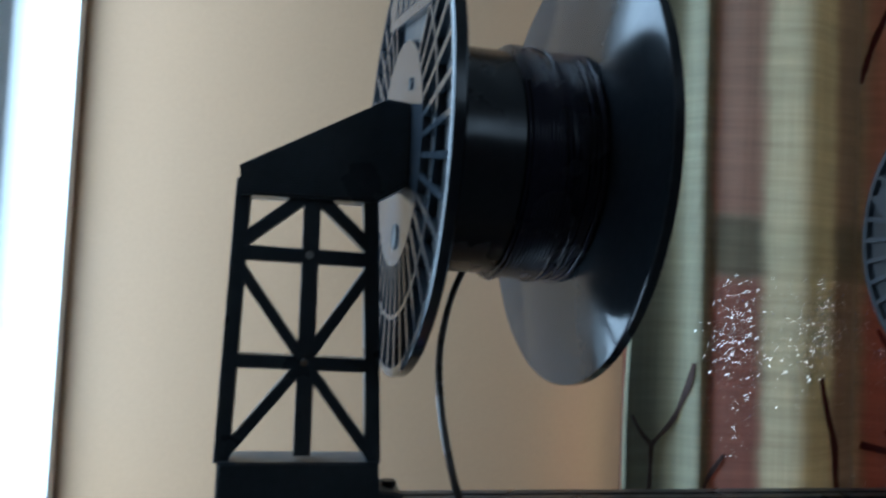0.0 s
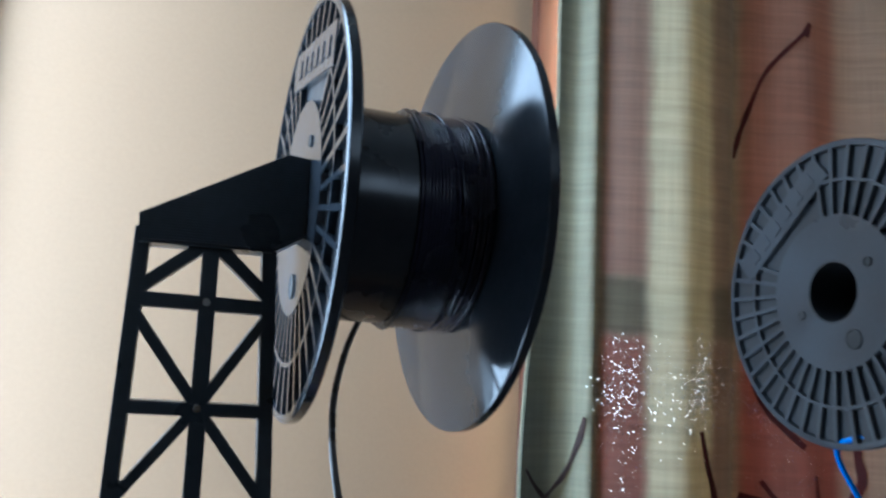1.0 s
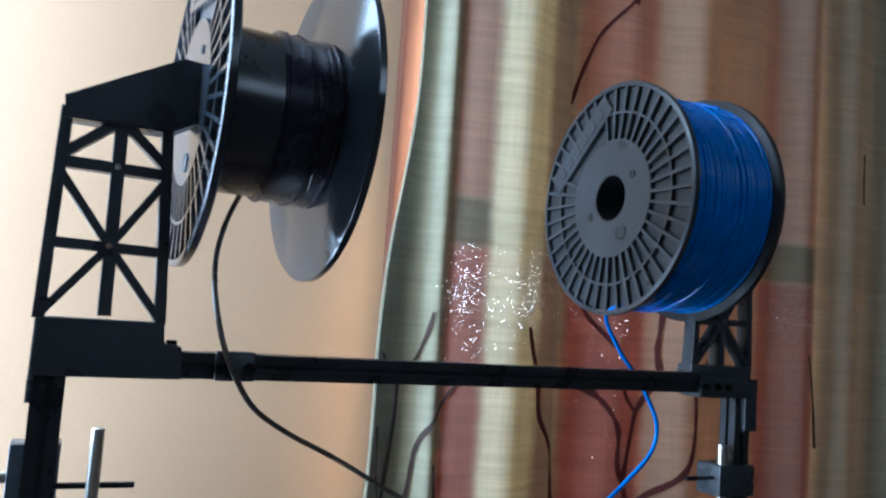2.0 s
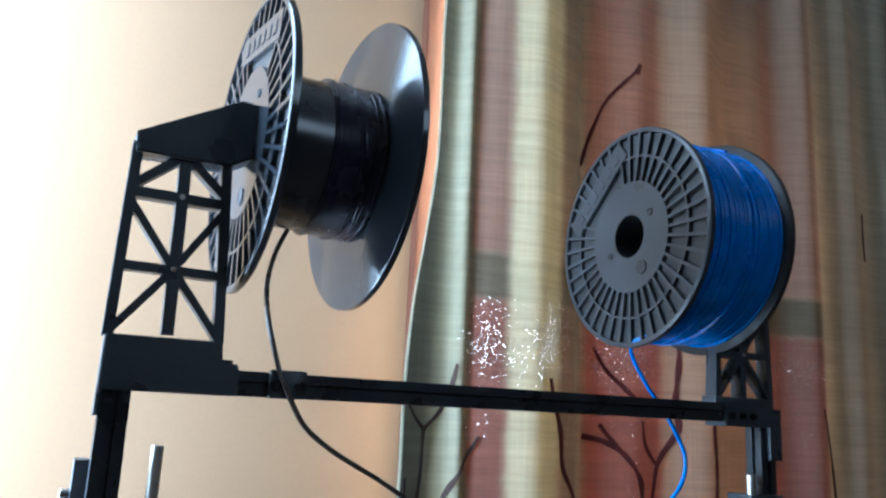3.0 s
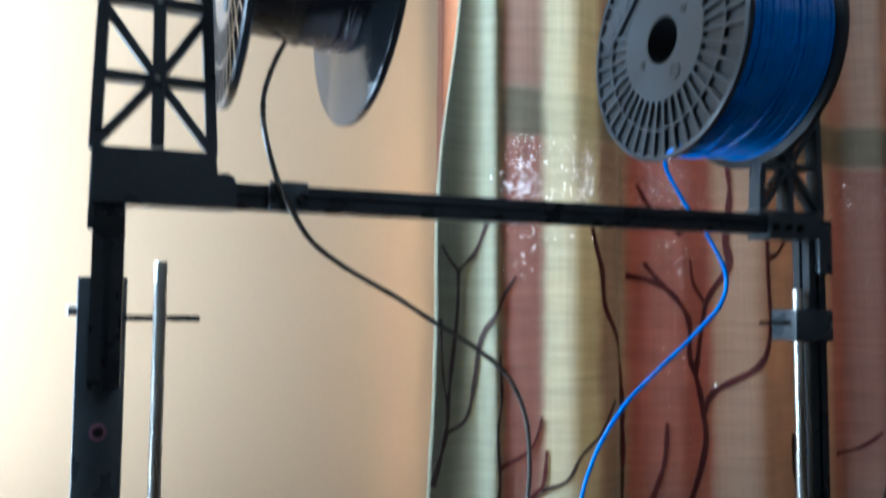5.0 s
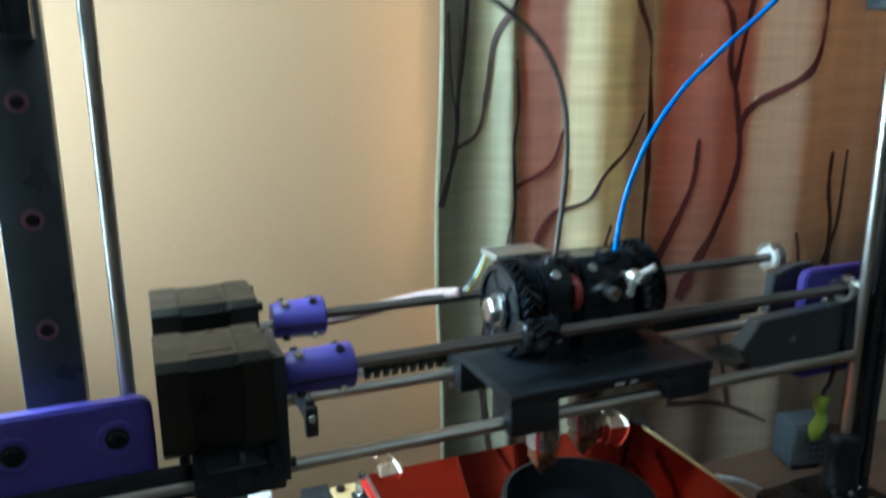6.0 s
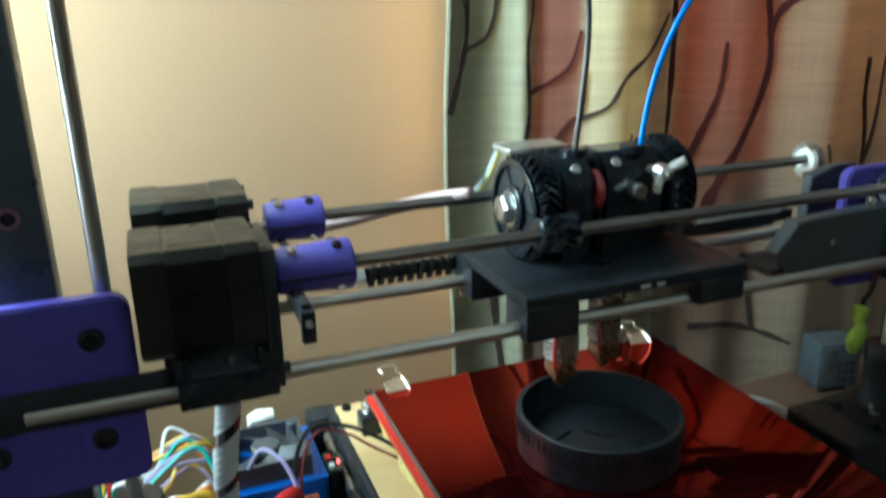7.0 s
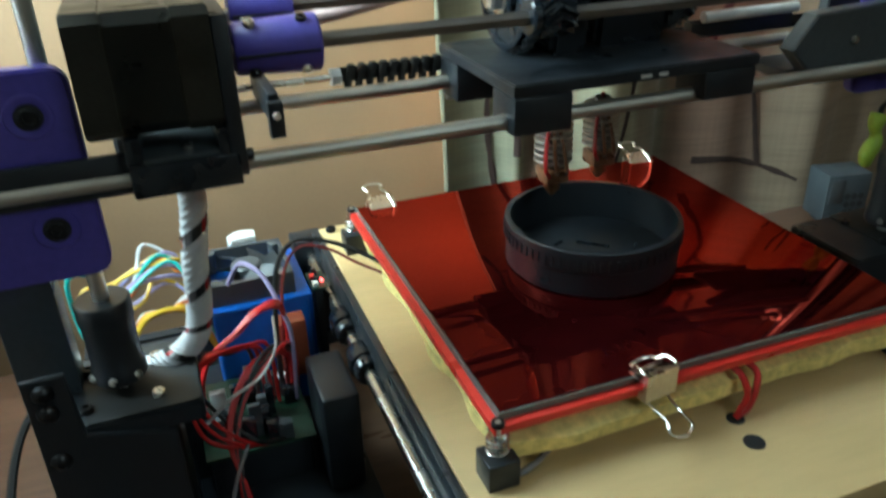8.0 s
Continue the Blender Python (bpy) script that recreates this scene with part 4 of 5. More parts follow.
part("belt_clamp", box(0.1060, 0.1110, 0.034, 0.091, 0.9985, 1.0130, 0.0008), BLACK, belt)
part("clamp_tab", box(0.1050, 0.1120, 0.030, 0.036, 0.9930, 1.0100, 0.0008), BLACK, belt)
screw((0.1085, 0.0300, 1.0040), (0, -1, 0), 0.0020, 0.0016, belt, ZINC)

# ---- carriage and extruders ----
CX, DT = 0.2080, 1.0147
carriage = thing("carriage", (CX + 0.065, 0.035, 0.98), "black printed carriage sliding on two rods", "carriage")
part("deck", slab([(CX, -0.0080), (CX + 0.135, -0.0080), (CX + 0.135, 0.050), (CX + 0.120, 0.0860), (CX, 0.0860)], "z", DT - 0.0062, DT, 0.0008), BLACK, carriage)
for x, y, z0 in ((CX + 0.0002, -0.0082, 0.9905), (CX + 0.104, -0.0082, 0.9940), (CX + 0.0002, 0.0610, 0.9880), (CX + 0.095, 0.0610, 0.9900)):
    part("bearing_block", box(x, x + 0.030, y, y + 0.0245, z0, DT - 0.0063, 0.0012), BLACK, carriage)
screw((CX + 0.003, 0.080, 0.9880), (0, 0, -1), 0.0024, 0.003, carriage, ZINC)

for x, w in ((CX + 0.066, 0.006), (CX + 0.076, 0.005)):
    part("printed_mark", box(x, x + w, -0.0084, -0.0079, DT - 0.0046, DT - 0.0030), WHITE_PL, carriage, "small pale mark", smooth=False)


def herringbone(x0, x1, yc, zc, r, teeth, bm=None):
    """Gear with V-shaped teeth, axis along x."""
    bm = bm or bmesh.new()
    rows = []
    for j in range(5):
        f = j / 4
        tw = (abs(f - 0.5) * 2) * 0.9 * 6.283185 / teeth
        ring = []
        for k in range(teeth * 4):
            rad = r if k % 4 in (1, 2) else r * (1 - 4.2 / (teeth + 6))
            a = 6.283185 * (k + (0.25 if k % 4 == 1 else -0.25 if k % 4 == 2 else 0)) / (teeth * 4) + tw
            ring.append(bm.verts.new((x0 + (x1 - x0) * f, yc + rad * math.cos(a), zc + rad * math.sin(a))))
        rows.append(ring)
    for p, q in zip(rows, rows[1:]):
        for k in range(len(p)):
            j = (k + 1) % len(p)
            bm.faces.new((p[k], p[j], q[j], q[k]))
    for ring in (rows[0], rows[-1]):
        c = bm.verts.new((ring[0].co.x, yc, zc))
        for k in range(len(ring)):
            bm.faces.new((c, ring[k], ring[(k + 1) % len(ring)]))
    bmesh.ops.recalc_face_normals(bm, faces=bm.faces)
    return bm


def extruder(x0, wide, side, yg, zg, shaft, fil, label, wing):
    """side -1: gear to the left of the body, +1: to the right."""
    ob = thing("extruder", (x0, yg, DT), label, "extruder", group="extruders")
    b0, b1 = (x0, x0 + wide)
    poly = [(yg - 0.020, DT + 0.0001), (yg + 0.030, DT + 0.0001), (yg + 0.030, 1.0500), (yg + 0.022, 1.0670), (yg + 0.006, 1.0725), (yg - 0.012, 1.0720), (yg - 0.021, 1.0630), (yg - 0.023, 1.0420)]
    part("body", slab(poly, "x", b0, b1, 0.003), BLACK_SMOOTH, ob)
    g0, g1 = (b0 - 0.0155, b0 - 0.0025) if side < 0 else (b1 + 0.0025, b1 + 0.0155)
    gear = part("large_gear", herringbone(g0, g1, yg, zg, 0.0300, 30), BLACK_SMOOTH, ob, "black herringbone gear", angle=25)
    face = g0 if side < 0 else g1
    part("gear_rim", lathe((face, yg, zg), (side, 0, 0), [(0.0026, 0.0272), (0.0030, 0.0262), (0.0030, 0.0240), (0.0004, 0.0236)], 40), BLACK_SMOOTH, gear)
    # flat dark ring on the solid face, painting the shade of a hollow
    part("gear_hollow_shade", lathe((face, yg, zg), (side, 0, 0), [(0.0003, 0.0236), (0.0005, 0.0230), (0.0005, 0.0126)], 40), RECESS, gear)
    for k in range(6):
        a = k * 1.0472
        d, n = Vector((0, math.cos(a), math.sin(a))), Vector((0, -math.sin(a), math.cos(a)))
        c = Vector((0, yg, zg))
        quad = [c + d * 0.010 + n * 0.002, c + d * 0.0235 + n * 0.002, c + d * 0.0235 - n * 0.002, c + d * 0.008 - n * 0.002]
        part("spoke", slab([(q.y, q.z) for q in quad], "x", *sorted((face, face + side * 0.0014))), BLACK_SMOOTH, gear, smooth=False)
    part("hub", cyl((face, yg, zg), (face + side * 0.004, yg, zg), 0.0125, 24), BLACK_SMOOTH, gear)
    part("washer", cyl((face + side * 0.004, yg, zg), (face + side * 0.005, yg, zg), 0.0100, 24), ZINC, gear)
    part("hex_nut", lathe((face + side * 0.005, yg, zg), (side, 0, 0), [(0, 0), (0, 0.0084), (0.0045, 0.0084), (0.0058, 0.0070), (0.0058, 0)], 6), ZINC, gear, "zinc hexagon nut", angle=20)
    part("small_gear", herringbone(g0 - 0.002, g1 + 0.002, shaft[0], shaft[1], 0.0098, 11), BLACK_SMOOTH, ob, "small herringbone gear on the shaft", angle=25)
    part("gear_collar", cyl((g0 - 0.007, shaft[0], shaft[1]), (g0 - 0.002, shaft[0], shaft[1]), 0.0088, 24), BLACK_SMOOTH, ob)
    part("filament_inlet", cyl((fil[0], fil[1], 1.069), (fil[0], fil[1], 1.0755), 0.0075, 20), BLACK_SMOOTH, ob)
    screw((x0 + 0.010, yg - 0.0180, 1.0655), (0, -1, 0.9), 0.0032, 0.002, ob, ZINC)
    if wing:
        part("wing_bolt", cyl((x0 + 0.030, yg - 0.042, 1.062), (x0 + 0.030, yg - 0.018, 1.062), 0.0022, 10), ZINC, ob)
        part("wing_nut", lathe((x0 + 0.030, yg - 0.038, 1.062), (0, 1, 0), [(0, 0), (0, 0.0040), (0.006, 0.0052), (0.006, 0)], 14), ALU, ob)
        for a in (0.7, 0.7 + math.pi):
            d = Vector((math.cos(a), 0, math.sin(a)))
            p = Vector((x0 + 0.030, yg - 0.036, 1.062))
            part("wing", tube([p + d * 0.003, p + d * 0.007 - Vector((0, 0.003, 0)), p + d * 0.0115 - Vector((0, 0.006, 0))], 0.0026, 8, n=5), ALU, ob)
        part("spring_cup", cyl((x0 + 0.020, yg - 0.030, 1.051), (x0 + 0.020, yg - 0.018, 1.051), 0.0045, 16), ZINC, ob)
    return ob


extruder(0.2475, 0.0210, -1, 0.0520, 1.0435, S1, (0.2630, 0.0460), "black printed extruder with herringbone gears and black filament", False)
extruder(0.2765, 0.0420, 1, 0.0580, 1.0460, S2, (0.3010, 0.0450), "black printed extruder with wing nut and blue filament", True)
solo("red_spacer", cyl((0.2695, 0.040, 1.052), (0.2745, 0.040, 1.052), 0.0118, 28), mat("red_silicone", (0.24, 0.03, 0.028), 0.4, scale=200), "red disc between the two extruders", "spacer", at=(0.2700, 0.040, 1.045))
solo("top_bracket", box(0.2290, 0.2660, 0.0560, 0.0780, 1.0727, 1.0757, 0.0006), ALU, "bare aluminium plate on top of the extruder", "bracket", at=(0.234, 0.072, 1.083))


def hotend(x, y, zt, label):
    ob = thing("hotend", (x, y, zt - 0.05), label, "hotend", group="hotends")
    part("barrel", cyl((x, y, zt - 0.030), (x, y, zt), 0.0045, 16), FIN, ob)
    for k in range(7):
        part("fin", cyl((x, y, zt - 0.005 - 0.0036 * k), (x, y, zt - 0.0036 - 0.0036 * k), 0.0102, 24), FIN, ob)
    part("heater_block", box(x - 0.0070, x + 0.0065, y - 0.0070, y + 0.0070, zt - 0.0385, zt - 0.0305, 0.0012), TAPE, ob, "amber taped heater block")
    part("nozzle", lathe((x, y, zt - 0.0386), (0, 0, -1), [(0, 0), (0, 0.0045), (0.004, 0.0045), (0.0085, 0.0010), (0.0085, 0)], 12), BRASS, ob, "brass nozzle")
    for k in range(3):
        part("heater_wire", tube([(x - 0.006 + 0.005 * k, y - 0.008, zt - 0.033), (x - 0.011 + 0.006 * k, y - 0.013, zt - 0.026), (x - 0.008 + 0.004 * k, y - 0.008, zt - 0.012), (x, y, zt + 0.002)], 0.0011, 6), TAPE if k else WIRES["red"], ob)
    return ob


hotend(0.2500, 0.0300, 0.9870, "finned metal hotend with amber taped heater")
hotend(0.2860, 0.0420, 0.9870, "finned metal hotend with amber taped heater")
solo("sleeved_cable", tube([(0.095, 0.125, 1.020), (0.150, 0.120, 1.028), (0.200, 0.107, 1.039), (0.219, 0.086, 1.046)], 0.0042, 10, taper=lambda t: 1.0 - 0.35 * abs(t - 0.4)), mat("pink_white_sleeve", (0.46, 0.33, 0.31), 0.5, scale=200, var=0.2), "pinkish white sleeved cable behind the shafts", "cable")
for k, c in enumerate(("yellow", "teal", "lilac", "white", "black")):
    solo("sensor_wire", tube([(0.222 - 0.0004 * k, 0.082 + 0.001 * k, 1.0475), (0.2245 - 0.0004 * k, 0.080, 1.053 + 0.0006 * k), (0.228, 0.077 + 0.001 * k, 1.060 + 0.0005 * k), (0.2310, 0.074 + 0.001 * k, 1.0715)], 0.0007, 6), WIRES[c], "thin coloured wire beside the extruder", "wire", group="extruder wires")

# ---- right end of the gantry ----
idler = thing("idler_bracket", (0.440, 0.05, 0.98), "dark grey printed idler bracket at the gantry's end", "bracket")
part("upper_cheek", slab([(0.4500, 1.0100), (0.4900, 1.0080), (0.4900, 1.0440), (0.4720, 1.0440), (0.4520, 1.0380)], "y", 0.0580, 0.0660, 0.0008), GREY_SHEET, idler)
part("lower_cheek", slab([(0.3860, 1.0060), (0.4080, 0.9850), (0.4900, 0.9850), (0.4900, 1.0280), (0.4000, 1.0240)], "y", 0.0150, 0.0260, 0.0008), GREY_SHEET, idler)
part("floor_web", box(0.3950, 0.4900, 0.0260, 0.0580, 0.9860, 0.9920, 0.0008), GREY_SHEET, idler)
screw((0.4290, 0.0150, 1.0080), (0, -1, 0), 0.0022, 0.0018, idler, ZINC)
screw((0.4490, 0.0100, 1.0340), (-0.4, -1, 0), 0.0028, 0.0030, idler, ZINC)
bearing = thing("ball_bearing", (0.4800, S2[0], S2[1]), "small bright ball bearing on the shaft's end", "bearing")
part("outer_ring", lathe((0.4820, S2[0], S2[1]), (1, 0, 0), [(0, 0.0088), (0, 0.0125), (0.006, 0.0125), (0.006, 0.0088)], 32, closed=True), ZINC, bearing)
part("inner_ring", lathe((0.4818, S2[0], S2[1]), (1, 0, 0), [(0, 0.0038), (0, 0.0086), (0.006, 0.0086), (0.006, 0.0038)], 32, closed=True), WHITE_PL, bearing)
bearing2 = thing("ball_bearing", (0.4740, S1[0], S1[1]), "small bright ball bearing on the front shaft", "bearing")
part("outer_ring", lathe((0.4690, S1[0], S1[1]), (1, 0, 0), [(0, 0.0060), (0, 0.0090), (0.006, 0.0090), (0.006, 0.0060)], 32, closed=True), ZINC, bearing2)
solo("tensioner_rod", cyl((0.3620, 0.062, 1.0180), (0.4320, 0.064, 1.0180), 0.0032, 14), WHITE_PL, "white plastic rod behind the carriage", "rod", at=(0.362, 0.062, 1.018))
solo("tensioner_block", box(0.3560, 0.4300, 0.0640, 0.0720, 1.0060, 1.0150, 0.001), BLACK, "black printed strip under the white rod", "tensioner", at=(0.39, 0.068, 1.006))

# ---- bed ----
BX0, BX1, BY0, BY1, BZ = 0.1590, 0.3840, -0.0960, 0.1230, 0.9100
ply = thing("bed_carrier", (0.28, 0.01, 0.866), "pale plywood carrier board under the heated bed", "board")
part("board", box(0.1460, 0.4250, -0.1560, 0.1660, 0.8670, 0.8790, 0.001), PLY, ply)
for x, y, r in ((0.2716, -0.1181, 0.0040), (0.2745, -0.1025, 0.0034), (0.340, -0.132, 0.0036)):
    # no hole is cut: a dark disc paints the shade inside it
    part("bore", lathe((x, y, 0.8791), (0, 0, 1), [(0, 0), (0.0001, r), (0.0004, r + 0.0006), (0, r + 0.0008)], 18), RECESS, ply)
for x, y in ((0.1530, 0.1590), (0.1530, -0.1490), (0.418, 0.159)):
    screw((x, y, 0.8790), (0, 0, 1), 0.0034, 0.003, ply)
def wool_pad():
    """A lumpy pad, higher in the middle, its edge uneven."""
    bm = bmesh.new()
    nx, ny = 60, 56
    grids = []
    for top in (0, 1):
        rows = []
        for j in range(ny + 1):
            row = []
            for i in range(nx + 1):
                u, v = i / nx * 2 - 1, j / ny * 2 - 1
                x, y = 0.2715 + u * 0.1085, 0.0135 + v * 0.1085
                e = max(abs(u), abs(v))
                w = noise.noise(Vector((x * 38, y * 38, 3)))
                wob = noise.noise(Vector((x * 70, y * 70, 9)))
                x += u * 0.006 * w * e ** 6
                y += v * 0.006 * w * e ** 6
                z = 0.9008 - 0.0060 * e ** 10 + 0.0006 * wob if top else 0.8796 + 0.0075 * e ** 14 + 0.0022 * w * e
                row.append(bm.verts.new((x, y, z)))
            rows.append(row)
        for p, q in zip(rows, rows[1:]):
            for i in range(nx):
                bm.faces.new((p[i], p[i + 1], q[i + 1], q[i]) if top else (p[i], q[i], q[i + 1], p[i + 1]))
        grids.append(rows)
    lo, hi = grids
    ring = [(j, 0) for j in range(ny + 1)] + [(ny, i) for i in range(1, nx + 1)] + [(j, nx) for j in range(ny - 1, -1, -1)] + [(0, i) for i in range(nx - 1, 0, -1)]
    for a, b in zip(ring, ring[1:] + ring[:1]):
        bm.faces.new((lo[a[0]][a[1]], lo[b[0]][b[1]], hi[b[0]][b[1]], hi[a[0]][a[1]]))
    bmesh.ops.recalc_face_normals(bm, faces=bm.faces)
    return bm


solo("insulation_mat", wool_pad(), WOOL, "lumpy yellow mineral wool pad under the bed", "insulation", at=(0.27, 0.01, 0.8796))
bed = thing("heated_bed", (0.27, 0.0135, 0.8995), "red circuit-board heated bed under dark reflective glass", "heated bed")
part("circuit_board", box(BX0, BX1, BY0, BY1, 0.9020, 0.9062, 0.0005), RED_PCB, bed, "red circuit board")
part("glass_plate", box(BX0 + 0.0045, BX1 - 0.0015, BY0 + 0.0045, BY1 - 0.0015, 0.9066, 0.9100, 0.0006), BED_FACE, bed, "dark red glossy glass")
for a, b, c, d in ((BX0 + 0.0034, BX1, BY0 + 0.0034, BY0 + 0.0043), (BX0 + 0.0034, BX0 + 0.0043, BY0 + 0.0044, BY1)):
    part("edge_seal", box(a, b, c, d, 0.9064, 0.9098), GLASS_EDGE, bed, smooth=False)


def post(x, y):
    ob = thing("bed_post", (x, y, 0.879), "black printed post with a spring and bolt", "post", group="bed posts")
    part("block", box(x - 0.0070, x + 0.0070, y - 0.0075, y + 0.0065, 0.8791, 0.8925, 0.0008), BLACK, ob)
    pts = [(x + 0.0044 * math.cos(k * 0.7), y + 0.0044 * math.sin(k * 0.7), 0.8930 + 0.000235 * k) for k in range(40)]
    part("spring", tube(pts, 0.0006, 6, n=2), ZINC, ob)
    part("bolt_shank", cyl((x, y, 0.892), (x, y, 0.9085), 0.0015, 10), ZINC, ob)
    screw((x, y, 0.9064), (0, 0, 1), 0.0028, 0.0022, ob)
    return ob


for x, y in ((BX0 + 0.0020, BY0 + 0.0010), (BX0 + 0.0020, BY1 + 0.0030), (BX1 - 0.002, BY0 + 0.001), (BX1 - 0.002, BY1 + 0.002)):
    post(x, y)


def binder_clip(x, y, z, turn, label, rise=1.0):
    """Spring body with two folded wire handles, jaws along local +y over the edge."""
    ob = thing("binder_clip", (x, y, z), label, "binder clip", group="binder clips")
    m = Matrix.Translation((x, y, z)) @ Matrix.Rotation(radians(turn), 4, "Z")
    bm = slab([(-0.0010, 0.0022), (0.0100, 0.0010), (0.0100, 0.0015), (-0.0010, 0.0062), (-0.0030, 0.0062), (-0.0030, -0.0070), (-0.0010, -0.0070), (0.0100, -0.0062), (0.0100, -0.0057), (-0.0010, -0.0030)], "x", -0.0085, 0.0085)
    bmesh.ops.transform(bm, matrix=m, verts=bm.verts)
    part("jaw", bm, CLIP, ob, smooth=False)
    if rise == 0.0:
        fold_pts = [Vector((-0.0085, -0.001, 0.0068)), Vector((-0.0080, 0.004, 0.0072)), Vector((-0.0052, 0.0075, 0.0050)), Vector((-0.0056, 0.0105, 0.0036)), Vector((0.0, 0.0120, 0.0032)), Vector((0.0056, 0.0105, 0.0036)), Vector((0.0052, 0.0075, 0.0050)), Vector((0.0080, 0.004, 0.0072)), Vector((0.0085, -0.001, 0.0068))]
        part("wire_handle", tube([m @ p for p in fold_pts], 0.0008, 6, n=5), CLIP, ob)
    for s, lift in ((1, 0.010 * rise), (-1, 0.012))[1 if rise == 0.0 else 0:]:
        pts = [Vector((-0.0075, 0.0098, 0.0012 * s)), Vector((-0.0055, -0.002, s * 0.0065 + s * lift * 0.2)), Vector((-0.0045, -0.012, s * (0.004 + lift * 0.6))), Vector((-0.0060, -0.0165, s * (0.005 + lift * 0.8))), Vector((0.0, -0.019, s * (0.005 + lift * 0.9))), Vector((0.0060, -0.0165, s * (0.005 + lift * 0.8))), Vector((0.0045, -0.012, s * (0.004 + lift * 0.6))), Vector((0.0055, -0.002, s * 0.0065 + s * lift * 0.2)), Vector((0.0075, 0.0098, 0.0012 * s))]
        part("wire_handle", tube([m @ p for p in pts], 0.0007, 6, n=5), CLIP, ob)
    return ob


binder_clip(0.2340, BY0 - 0.0005, 0.9080, 8, "bare steel binder clip at the bed's front edge", 0.0)
binder_clip(0.1790, BY1 + 0.0005, 0.9080, 180, "bare steel binder clip at the bed's back corner", 0.25)
binder_clip(0.3680, BY1 - 0.0005, 0.9080, 172, "bare steel binder clip at the bed's far corner", 0.25)

# the black printed part standing on the bed
pot = thing("printed_ring", (0.2610, 0.0060, BZ), "black printed round tray standing on the bed", "printed part")
RC, RR = (0.2630, 0.0080), 0.0455
part("wall", lathe((*RC, BZ + 0.0002), (0, 0, 1), [(0, 0), (0, RR - 0.001), (0.0010, RR), (0.0135, RR), (0.0141, RR + 0.0008), (0.0245, RR + 0.0008), (0.0252, RR - 0.0002), (0.0252, RR - 0.0022), (0.0040, RR - 0.0030), (0.0040, 0)], 72), BLACK, pot)
for k in range(72):
    a = 6.283185 * k / 72
    d, n = Vector((math.cos(a), math.sin(a), 0)), Vector((-math.sin(a), math.cos(a), 0))
    c = Vector((*RC, 0))
    quad = [c + d * (RR - 0.0004) + n * 0.0009, c + d * (RR + 0.0015) + n * 0.0006, c + d * (RR + 0.0015) - n * 0.0006, c + d * (RR - 0.0004) - n * 0.0009]
    part("grip_tooth", slab([(q.x, q.y) for q in quad], "z", BZ + 0.0160, BZ + 0.0212), BLACK, pot, smooth=False)
for x, y, a in ((0.004, 0.004, -0.75), (-0.018, 0.010, 0.4), (0.020, -0.012, 0.9)):
    d = Vector((math.cos(a), math.sin(a), 0))
    c = Vector((RC[0] + x, RC[1] + y, BZ + 0.0045))
    part("inner_rib", tube([c - d * 0.009, c, c + d * 0.009], 0.0010, 6, n=2), BLACK_SMOOTH, pot)

# bed slide
for x in (0.1390, 0.4320):
    solo("slide_rod", cyl((x, -0.175, 0.8590), (x, 0.190, 0.8590), 0.0037, 18, bevel=0.0004), mat("slide_rod_steel", (0.5, 0.5, 0.48), 0.25, metal=1.0, scale=400), "ground steel rod under the bed carrier", "rod", at=(x, 0, 0.859), group="slide rods")
    for y in (0.060, 0.020, -0.120):
        bb = thing("slide_bearing", (x, y, 0.859), "black sleeve bearing on the slide rod", "bearing", group="slide bearings")
        part("sleeve", lathe((x, y, 0.859), (0, 1, 0), [(0, 0.0040), (0, 0.0070), (0.001, 0.0078), (0.022, 0.0078), (0.023, 0.0070), (0.023, 0.0040)], 24, closed=True), BLACK_SMOOTH, bb)
        part("collar", lathe((x, y + 0.008, 0.859), (0, 1, 0), [(0, 0.0078), (0, 0.0092), (0.006, 0.0092), (0.006, 0.0078)], 24, closed=True), BLACK_SMOOTH, bb)
for x0, x1 in ((0.1445, 0.1458), (0.4252, 0.4265)):
    solo("edge_strip", box(x0 - 0.003, x1, -0.1575, 0.1675, 0.8600, 0.8784, 0.0005), ALU_BLACK, "black strip along the carrier's edge", "strip", at=(x0, 0, 0.86), group="carrier edge strips")
for y, z in ((0.178, 0.859), (-0.170, 0.859)):
    for x in (0.139, 0.432):
        solo("rod_holder", box(x - 0.011, x + 0.011, y - 0.010, y + 0.010, DZ + 0.0302, 0.870, 0.0015), BLACK, "black printed holder for the slide rod", "rod holder", at=(x, y, DZ + 0.03), group="rod holders")
solo("bearing_carrier", box(0.1100, 0.1300, 0.010, 0.055, DZ + 0.0182, 0.8560, 0.002), BLACK, "black printed block beside the slide bearing", "printed block", at=(0.12, 0.03, 0.84))

# ---- lift motors ----


DUSTY = mat("dusty_grey_plate", (0.013, 0.0135, 0.013), 0.6, scale=260, var=0.35, bump=0.08)


